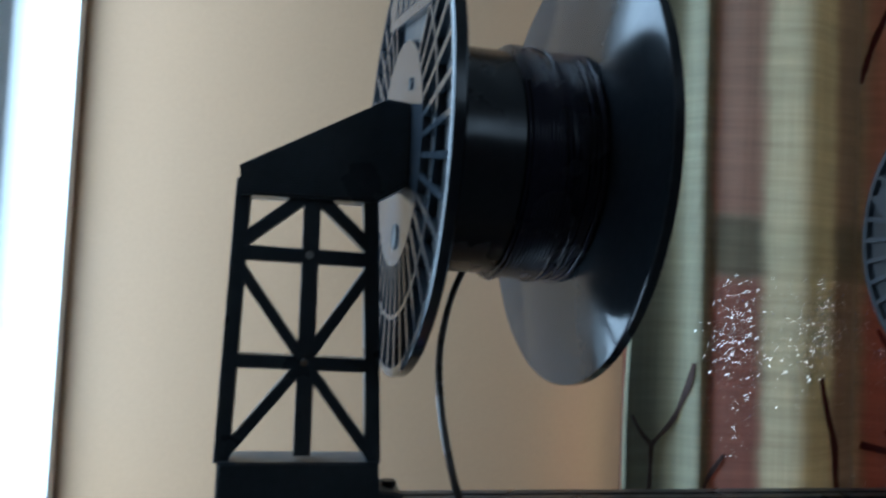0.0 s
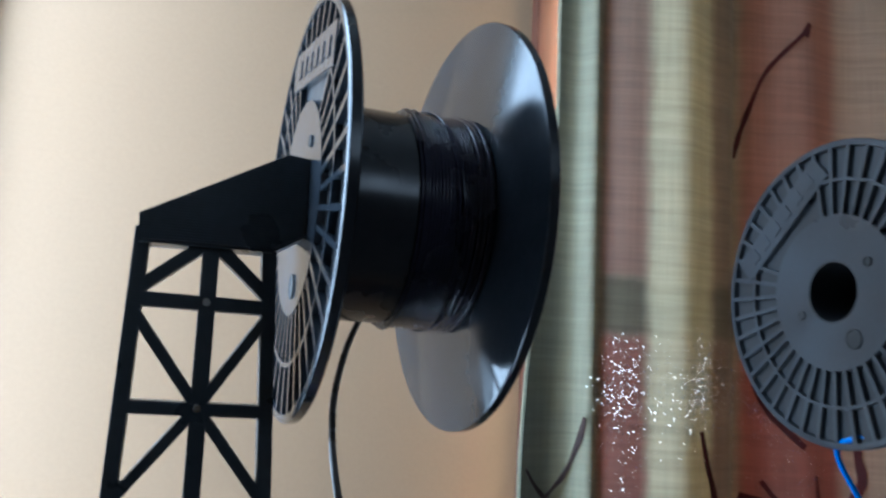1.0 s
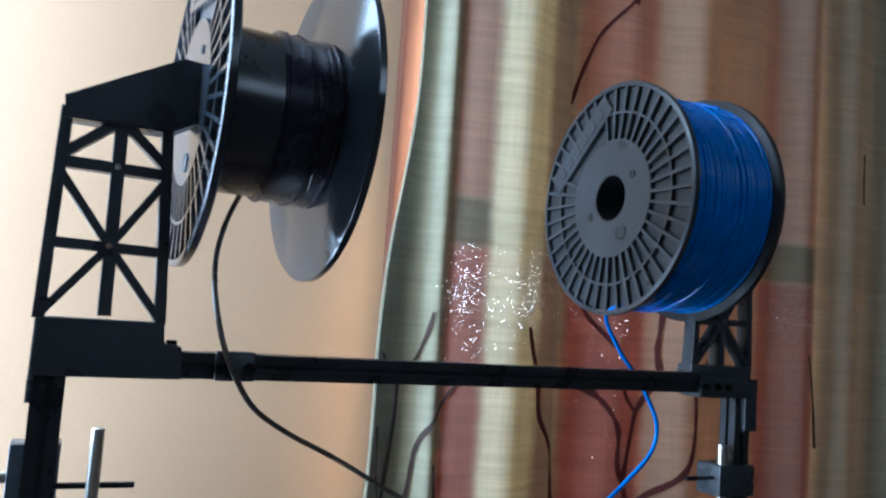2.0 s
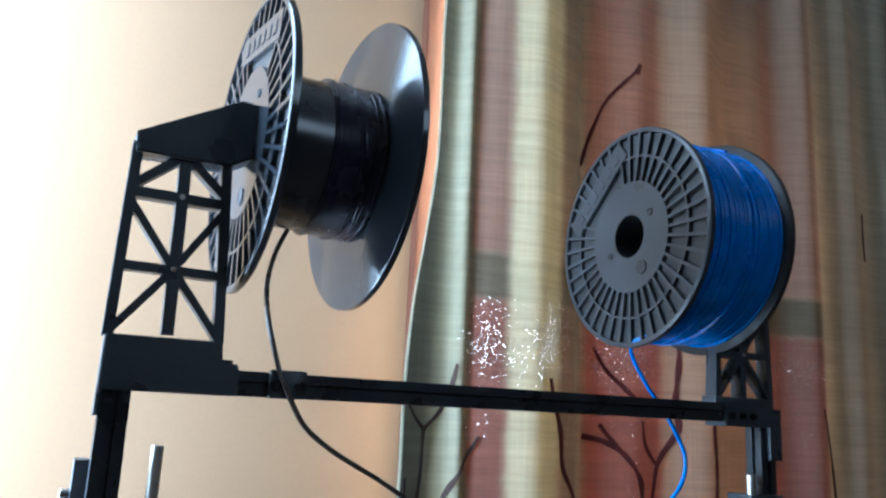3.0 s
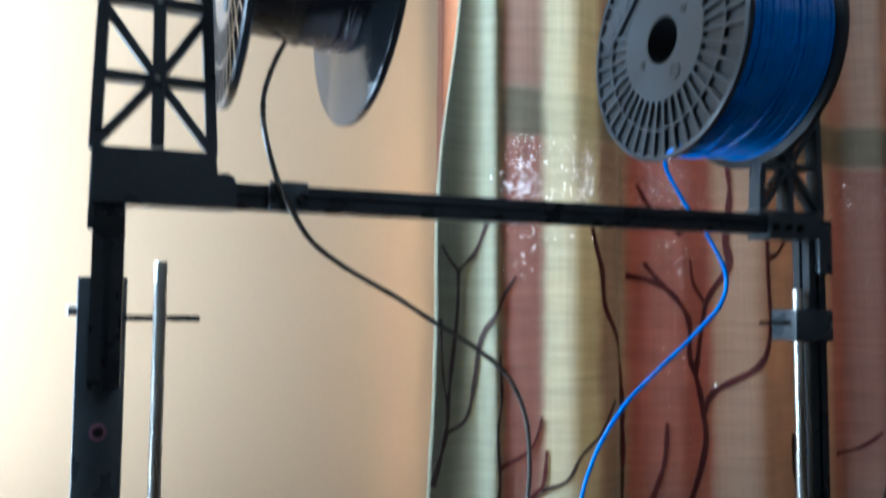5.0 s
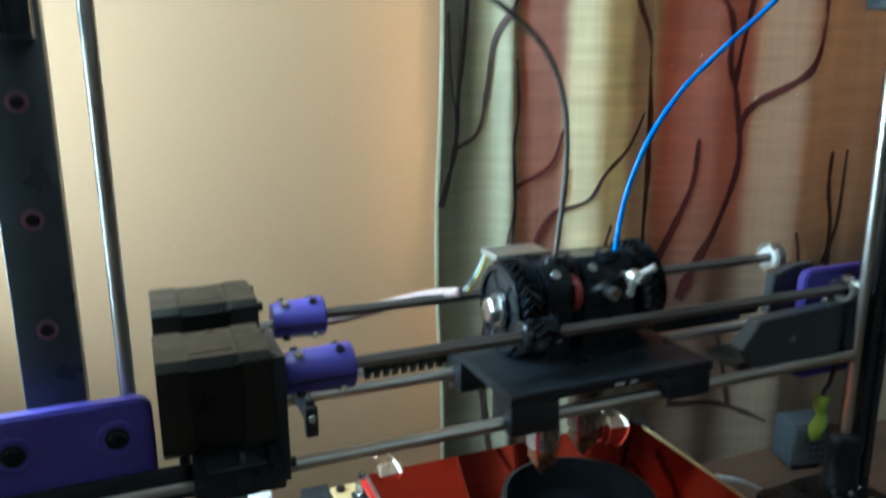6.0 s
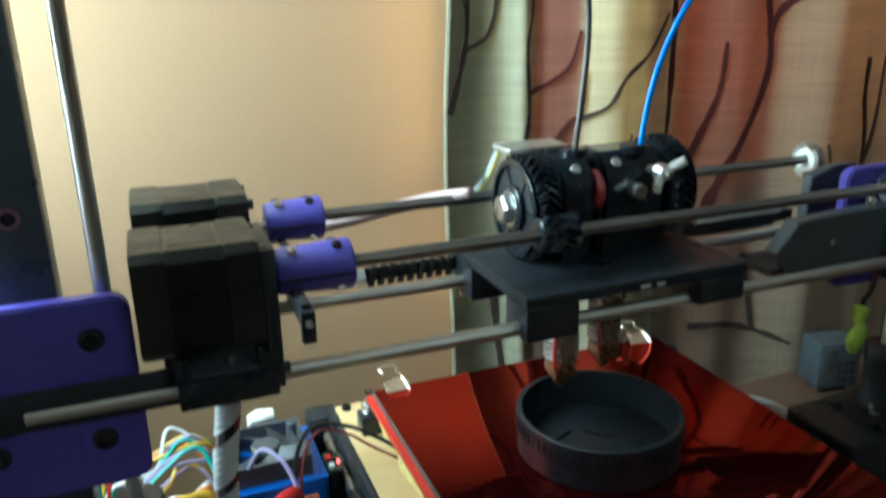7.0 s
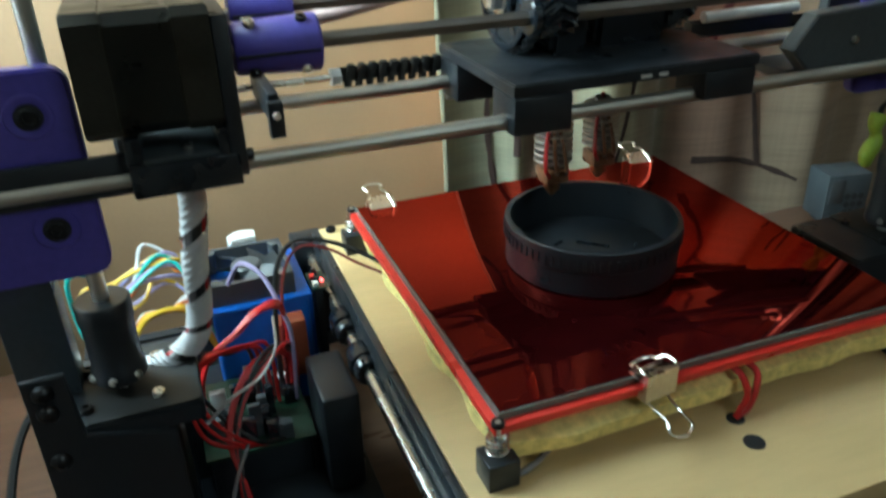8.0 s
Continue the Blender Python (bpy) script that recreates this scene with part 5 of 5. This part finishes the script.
def lift_motor(x, y, label, top=0.8620, wide=0.030):
    ob = thing("lift_motor", (x, y, DZ), label, "stepper motor", group="lift motors")
    part("body", slab(rounded(x - 0.0215, x + 0.0215, y - 0.0215, y + 0.0215, 0.004, 3), "z", DZ + 0.0002, top - 0.012, 0.001), MOTOR, ob)
    part("mount", slab(rounded(x - wide, x + 0.034, y - 0.026, y + 0.030, 0.003, 3), "z", top - (0.012 if wide < 0.04 else 0.030), top - 0.001, 0.001), BLACK, ob)
    part("top_plate", slab(rounded(x - 0.016, x + 0.0335, y - 0.0255, y + 0.0295, 0.003, 3), "z", top - 0.001, top, 0.0003), DUSTY, ob, "dusty grey top plate")
    h = 0.9360 - top - 0.006
    part("coupler", lathe((x, y, top + 0.006), (0, 0, 1), [(0, 0.0035), (0, 0.0118), (0.001, 0.0124), (0.006, 0.0122), (0.009, 0.0112), (h * 0.70, 0.0112), (h * 0.76, 0.0120), (h - 0.001, 0.0122), (h, 0.0114), (h, 0.0035)], 28), BLACK, ob, "black printed coupler")
    for k in range(3):
        a = -1.1 + 0.9 * k
        d = Vector((math.sin(a), -math.cos(a), 0))
        screw(Vector((x, y, top + 0.010)) + d * 0.0115, d, 0.0020, 0.0022, ob, ZINC)
    part("shaft", cyl((x, y, top), (x, y, top + 0.010), 0.0025, 12), STEEL_V, ob)
    for a, b in ((-1, -1), (1, -1), (1, 1), (-1, 1)):
        screw((x + a * 0.0155, y + b * 0.0155, top), (0, 0, 1), 0.0030, 0.0028, ob, ZINC if a > 0 else None)
    return ob


lift_motor(0.0200, 0.0185, "black lift motor with a printed coupler at the upright", 0.8890)
lift_motor(0.4775, 0.005, "black lift motor with a printed coupler at the far upright", 0.8850, 0.047)
solo("foot_bracket", slab([(-0.012, DZ), (0.054, DZ), (0.054, 0.835), (0.004, 0.880), (-0.012, 0.880)], "y", 0.049, 0.058, 0.001), BLACK, "black printed foot bracket at the upright's base", "bracket", at=(0.0, 0.046, DZ))
plate = thing("bolt_plate", (-0.011, -0.004, DZ), "black printed plate with domed bolts at the upright's foot", "printed plate")
part("plate", slab([(-0.0150, DZ + 0.0002), (0.0405, DZ + 0.0002), (0.0405, 0.8770), (0.0040, 0.8860), (0.0020, 0.9190), (-0.0150, 0.9190)], "y", -0.0105, -0.0075, 0.0006), BLACK, plate)
for x, z in ((-0.0075, 0.9120), (-0.0078, 0.9020), (-0.0085, 0.8760), (-0.0090, 0.8420), (-0.0090, 0.8100)):
    part("domed_bolt", lathe((x, -0.0106, z), (0, -1, 0), [(0, 0.0046), (0.0006, 0.0046), (0.0022, 0.0034), (0.0030, 0.0016), (0.0022, 0.0014), (0.0022, 0)], 18), DARK_SCREW, plate, "black domed bolt")

# ---- electronics beside the bed ----
case = thing("electronics_case", (0.095, 0.135, DZ), "blue printed electronics case with a fan on top", "electronics case")
part("shell", box(0.0660, 0.1240, 0.1010, 0.1640, DZ + 0.0002, 0.8660, 0.003), BLUE_PL, case)
part("rim", box(0.0640, 0.1260, 0.0990, 0.1660, 0.8660, 0.8695, 0.0015), BLUE_PL, case)
part("side_rib", box(0.1240, 0.1275, 0.1100, 0.1550, DZ + 0.0002, 0.8600, 0.001), BLUE_PL, case)
fan = thing("cooling_fan", (0.0920, 0.1290, 0.8697), "grey-black cooling fan on the blue case", "fan")
FX, FY, FZ = 0.0920, 0.1290, 0.8697
bm = bmesh.new()
for a, b, c, d in ((FX - 0.025, FX + 0.025, FY - 0.025, FY - 0.0228), (FX - 0.025, FX + 0.025, FY + 0.0228, FY + 0.025), (FX - 0.025, FX - 0.0228, FY - 0.0228, FY + 0.0228), (FX + 0.0228, FX + 0.025, FY - 0.0228, FY + 0.0228)):
    box(a, b, c, d, FZ, FZ + 0.0140, 0.0, bm)
part("housing", bm, FAN_PL, fan, smooth=False)
for k in range(4):
    a = math.pi / 4 + k * math.pi / 2
    part("corner_lug", cyl((FX + 0.0295 * math.cos(a), FY + 0.0295 * math.sin(a), FZ), (FX + 0.0295 * math.cos(a), FY + 0.0295 * math.sin(a), FZ + 0.014), 0.0042, 14), FAN_PL, fan)
part("hub", cyl((FX, FY, FZ + 0.002), (FX, FY, FZ + 0.0135), 0.0095, 24), FAN_PL, fan)
for k in range(7):
    a = k * 0.8976
    bm = bmesh.new()
    grid = []
    for i in range(4):
        r = 0.0095 + 0.0122 * i / 3
        row = []
        for j in range(4):
            t = a + (j / 3 - 0.5) * 0.75 + 0.15 * i / 3
            row.append(bm.verts.new((FX + r * math.cos(t), FY + r * math.sin(t), FZ + 0.004 + 0.008 * j / 3)))
        grid.append(row)
    for p, q in zip(grid, grid[1:]):
        for j in range(3):
            bm.faces.new((p[j], p[j + 1], q[j + 1], q[j]))
    ext = bmesh.ops.extrude_face_region(bm, geom=bm.faces[:])
    bmesh.ops.translate(bm, verts=[v for v in ext["geom"] if isinstance(v, bmesh.types.BMVert)], vec=(0, 0, 0.0009))
    bmesh.ops.recalc_face_normals(bm, faces=bm.faces)
    part("blade", bm, FAN_PL, fan)
board = thing("control_board", (0.088, 0.060, 0.815), "dark control board crowded with plugs and wires", "circuit board")
part("board", box(0.0480, 0.1080, 0.0300, 0.1000, 0.8180, 0.8200), PCB_GREEN, board, smooth=False)
rng = random.Random(4)
for k in range(26):
    x, y = rng.uniform(0.050, 0.098), rng.uniform(0.031, 0.082)
    part("connector", box(x, x + rng.uniform(0.004, 0.010), y, y + rng.uniform(0.003, 0.006), 0.8201, 0.8201 + rng.uniform(0.006, 0.022), 0.0004), rng.choice((BLACK_SMOOTH, BLACK_SMOOTH, BLACK_SMOOTH, WHITE_PL, GREY_SHEET, GREY_SHEET)), board)
for k in range(1):
    part("led", box(0.0760 + 0.02 * k, 0.0780 + 0.02 * k, 0.050, 0.0512, 0.8205, 0.8218), RED_LED, board, "lit red lamp", smooth=False)
solo("stand", box(0.0500, 0.1060, 0.0320, 0.0980, DZ + 0.0002, 0.8178, 0.002), BLACK, "black printed stand under the control board", "stand", at=(0.08, 0.06, DZ))

solo("base_panel", box(0.0420, 0.1360, -0.1640, 0.1600, DZ + 0.0002, DZ + 0.0180, 0.001), BLACK, "black printed panel on the desk beside the slide", "panel", at=(0.09, 0.0, DZ))
wrap = thing("wrapped_cable", (0.060, 0.03, 0.88), "white spiral-wrapped cable hanging from the motor mount", "cable")
line = [(0.0655, 0.030, 0.9900), (0.0660, 0.030, 0.970), (0.0620, 0.031, 0.940), (0.0600, 0.032, 0.9150), (0.0560, 0.030, 0.9000), (0.0450, 0.030, 0.8900), (0.030, 0.036, 0.8830)]
for k, c in enumerate(("red", "black", "red", "grey", "black")):
    a = k * 1.2566
    part("inner_wire", tube([(x + 0.0029 * math.cos(a), y + 0.0029 * math.sin(a), z) for x, y, z in line], 0.0027, 8), WIRES[c], wrap)
pts = spline(line, 10)
bm = bmesh.new()
prev = None
for i in range(10 * (len(pts) - 1)):
    k, f = divmod(i, 10)
    p = pts[k].lerp(pts[k + 1], f / 10)
    d, u, v = frame_of((pts[k + 1] - pts[k]) + Vector((1e-5, 0, 0)))
    u = (Vector((1, 0, 0)) - d * d.x).normalized()
    v = d.cross(u)
    a = i * 0.058
    rim = [bm.verts.new(p + (u * math.cos(a + s) + v * math.sin(a + s)) * 0.0064) for s in (0, 0.85, 1.7, 2.55, 3.4, 4.25, 5.0)]
    if prev:
        for s in range(6):
            bm.faces.new((prev[s], prev[s + 1], rim[s + 1], rim[s]))
    prev = rim
part("spiral_wrap", bm, WRAP, wrap, "white plastic wrap")


def loose_wire(points, r, colour, label="loose coloured wire among the electronics"):
    pts = [Vector(p) for p in points]
    solo("wire", tube(pts, r, 6), WIRES[colour], label, "wire", at=pts[0], group="loose wires")


rng = random.Random(11)
RB = "red and black wire among the electronics"
# pairs that fall from the board to the desk in front
for k in range(5):
    d = 0.0040 * k
    w = rng.uniform(-0.003, 0.003)
    loose_wire([(0.107 - d * 0.2, 0.076, 0.8210), (0.107 - d * 0.4, 0.068, 0.850 + w), (0.102 - d * 0.6, 0.056, 0.867 - 0.3 * d + w), (0.089 - d * 0.6, 0.040, 0.868 + w), (0.075 - d * 0.4 + w, 0.030, 0.858), (0.066 - d * 0.3 + w, 0.018, 0.840), (0.063 + d * 0.2, 0.004, 0.815), (0.064 + d * 0.2, -0.004, DZ + 0.0195)], 0.0012, ("red", "black", "black", "red", "red", "black", "red", "black")[k], RB)
# red loops over the lift motor's side of the board
for k in range(4):
    d = 0.0036 * k
    w = rng.uniform(-0.003, 0.003)
    loose_wire([(0.094 - d, 0.066, 0.8210), (0.092 - d, 0.062, 0.862 + w), (0.080 - d, 0.048, 0.876 - d * 0.3), (0.062 - d * 0.4, 0.032 + d, 0.884 - d * 0.5 + w), (0.0500 + d * 0.2, 0.022 + d, 0.882 - d), (0.0460 + d * 0.4, 0.018 + d, 0.868 + w), (0.0510 + d, 0.014 + d, 0.848), (0.066 + d, 0.016, 0.836), (0.080 + d, 0.032, 0.8210)], 0.0011, "red" if k != 3 else "black", RB)
# thick red bundle behind the spiral cable
for k in range(4):
    d = 0.0032 * k
    loose_wire([(0.104, 0.072 + d * 0.4, 0.8210), (0.103, 0.062 + d * 0.5, 0.880 + d * 0.3), (0.092 - d * 0.3, 0.052 + d, 0.893 - d * 0.5), (0.076, 0.048 + d, 0.884 - d * 0.3 + rng.uniform(-0.002, 0.002)), (0.062, 0.050 + d, 0.874 - d), (0.054, 0.058 + d, 0.850), (0.052, 0.066 + d, 0.8210)], 0.0012, "red", RB)
# loom of thin coloured wires arching out of the case behind the lift coupler
for k, c in enumerate(("teal", "lilac", "lilac", "yellow", "lilac", "teal", "yellow", "orange", "lilac", "white", "red", "yellow", "teal")):
    y = 0.106 + 0.0035 * k
    h = rng.uniform(-0.005, 0.006)
    a, b, e = rng.uniform(-0.006, 0.006), rng.uniform(-0.007, 0.007), rng.uniform(-0.006, 0.004)
    loose_wire([(0.0655, y, 0.8500), (0.059 + 0.3 * a, y - 0.002 + b, 0.880 + h), (0.047 + a - 0.0006 * k, y - 0.005 - b, 0.896 + h + e), (0.028 - a - 0.001 * k, y - 0.010 + a, 0.890 + h - 0.001 * k), (0.012 + b - 0.0012 * k, y - 0.014 - b, 0.872 + h - e), (0.003 - 0.0008 * k, y - 0.02, 0.842), (0.000, y - 0.03, DZ + 0.003)], 0.0012, c)
loose_wire([(0.018, 0.108, 0.886), (0.006, 0.104, 0.906), (-0.004, 0.100, 0.906), (-0.004, 0.098, 0.880), (0.002, 0.088, 0.855), (0.004, 0.08, DZ + 0.003)], 0.0014, "teal")
for k, c in enumerate(("yellow", "yellow", "orange", "white")):
    loose_wire([(0.0650, 0.094 + 0.002 * k, 0.8500), (0.056, 0.090 + 0.003 * k, 0.876 + 0.002 * k), (0.044, 0.088 + 0.003 * k, 0.884 - 0.002 * k), (0.028, 0.086 + 0.003 * k, 0.878), (0.018, 0.084 + 0.003 * k, 0.850), (0.014, 0.082, DZ + 0.003)], 0.0015, c)
loose_wire([(0.078, 0.1035, 0.8840), (0.086, 0.092, 0.902), (0.096, 0.078, 0.899), (0.102, 0.064, 0.884), (0.105, 0.058, 0.868), (0.104, 0.062, 0.8230)], 0.0014, "lilac", "pale lilac wire over the blue case")
loose_wire([(0.052, 0.020, 0.852), (0.066, 0.018, 0.866), (0.082, 0.022, 0.872), (0.092, 0.026, 0.884), (0.094, 0.034, 0.899)], 0.0007, "white", "thin pale wire across the red loops")
loose_wire([(0.070, 0.000, 0.850), (0.062, -0.008, 0.838), (0.056, -0.014, 0.820), (0.054, -0.020, DZ + 0.0192)], 0.0010, "grey", "grey wire beside the lift motor")
# supply cable: over the slide to the bed, one black and one dark red lead
loose_wire([(0.097, 0.070, 0.8210), (0.099, 0.074, 0.868), (0.106, 0.090, 0.896), (0.120, 0.104, 0.9040), (0.140, 0.098, 0.9020), (0.158, 0.084, 0.8960), (0.172, 0.066, 0.890), (0.180, 0.060, 0.8860)], 0.0015, "black", "black cable looping over the slide to the bed")
loose_wire([(0.100, 0.066, 0.8210), (0.102, 0.070, 0.866), (0.109, 0.086, 0.894), (0.122, 0.100, 0.9015), (0.138, 0.095, 0.8990), (0.152, 0.082, 0.8930), (0.170, 0.064, 0.888), (0.180, 0.058, 0.8850)], 0.0010, "maroon", "dark red lead beside the black bed cable")
solo("cable_tag", slab([(0.086, 0.156), (0.103, 0.160), (0.104, 0.172), (0.092, 0.174), (0.085, 0.168)], "z", 0.8700, 0.8850, 0.001), WHITE_PL, "white plastic plug behind the cooling fan", "plug", at=(0.095, 0.165, 0.87))
sensor = thing("sensor_board", (0.130, 0.112, DZ), "small green circuit board with a lit red lamp", "circuit board")
part("standoff", box(0.1290, 0.1340, 0.1060, 0.1180, DZ + 0.0302, 0.8690, 0.0005), BLACK, sensor)
part("board", box(0.1265, 0.1365, 0.1010, 0.1230, 0.8692, 0.8706), PCB_GREEN, sensor, smooth=False)
for k in range(4):
    part("plug", box(0.1275 + 0.002 * (k % 2), 0.1310 + 0.002 * (k % 2), 0.1030 + 0.0048 * k, 0.1065 + 0.0048 * k, 0.8707, 0.8735 + 0.001 * (k % 2), 0.0003), (WHITE_PL, BLACK_SMOOTH, RED_PCB, BLACK_SMOOTH)[k], sensor)
part("led", box(0.1335, 0.1352, 0.1085, 0.1100, 0.8707, 0.8722), RED_LED, sensor, "lit red lamp", smooth=False)
solo("terminal_block", box(0.1000, 0.1180, 0.0860, 0.0985, 0.8202, 0.8600, 0.001), mat("dull_orange_plastic", (0.22, 0.055, 0.025), 0.45, scale=200), "orange terminal block beside the blue case", "connector", at=(0.107, 0.092, 0.82))
loose_wire([(0.186, -0.092, 0.8830), (0.172, -0.098, 0.8815), (0.140, -0.095, 0.868), (0.125, -0.11, 0.83), (0.12, -0.12, DZ + 0.004)], 0.0015, "grey", "grey cable from under the bed")
for k in range(2):
    loose_wire([(0.276 + 0.008 * k, -0.090, 0.9015), (0.278 + 0.008 * k, -0.0985, 0.8985), (0.280 + 0.004 * k, -0.1015, 0.8900), (0.277 + 0.004 * k, -0.1020, 0.8830), (0.2745, -0.1024, 0.8795)], 0.0016, "red", "red bed wire at the front edge")
loose_wire([(0.380, 0.17, 0.800), (0.44, 0.15, 0.832), (0.50, 0.13, 0.826), (0.56, 0.14, 0.79)], 0.0025, "white", "white cable behind the bed")
loose_wire([(-0.04, -0.06, DZ + 0.003), (-0.046, 0.02, 0.82), (-0.035, 0.06, 0.85), (-0.01, 0.07, 0.86)], 0.0022, "black", "black cable beside the upright")
for k, (x, y) in enumerate(((0.012, 0.060), (0.000, 0.075))):
    solo("plug", box(x, x + 0.012, y, y + 0.016, 0.862, 0.872, 0.001), WHITE_PL, "white plug beside the spiral cable", "plug", at=(x, y, 0.862), group="plugs")
    solo("plug_stand", box(x - 0.002, x + 0.014, y - 0.002, y + 0.018, DZ + 0.0002, 0.8618, 0.001), BLACK, "black block under the plug", "block", at=(x, y, DZ), group="plug blocks")

# ---- things on the desk behind ----
psu = thing("power_supply", (0.655, 0.205, DZ), "grey metal power supply with round vents", "power supply")
part("foot", box(0.640, 0.670, 0.184, 0.206, DZ + 0.0002, 0.7815, 0.001), RECESS, psu)
part("case", box(0.634, 0.678, 0.180, 0.212, 0.7815, 0.828, 0.001), GREY_SHEET, psu)
part("label_plate", box(0.637, 0.650, 0.1792, 0.1802, 0.800, 0.824, 0.0002), FAN_PL, psu)
for k in range(3):
    for j in range(3):
        # dark discs on the closed case, their colour standing for shaded openings
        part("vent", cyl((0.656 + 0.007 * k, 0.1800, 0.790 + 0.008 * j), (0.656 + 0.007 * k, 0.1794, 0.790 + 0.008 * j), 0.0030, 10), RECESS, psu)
psu.rotation_euler = (0, 0, radians(-12))
solo("green_clip", tube([(0.4655, 0.019, 0.926), (0.4640, 0.018, 0.934), (0.4680, 0.018, 0.942), (0.4665, 0.019, 0.951), (0.4690, 0.020, 0.958)], 0.0042, 10, taper=lambda t: 0.75 + 0.5 * abs(math.sin(5 * t))), LIME, "lime green printed clip beside the lift rod", "clip", at=(0.466, 0.019, 0.926))
solo("clip_hook", tube([(0.4690, 0.020, 0.956), (0.4700, 0.020, 0.962), (0.4720, 0.018, 0.968), (0.4730, 0.016, 0.985)], 0.0016, 8), BLACK, "thin black hook holding the green clip", "hook", at=(0.469, 0.02, 0.956))
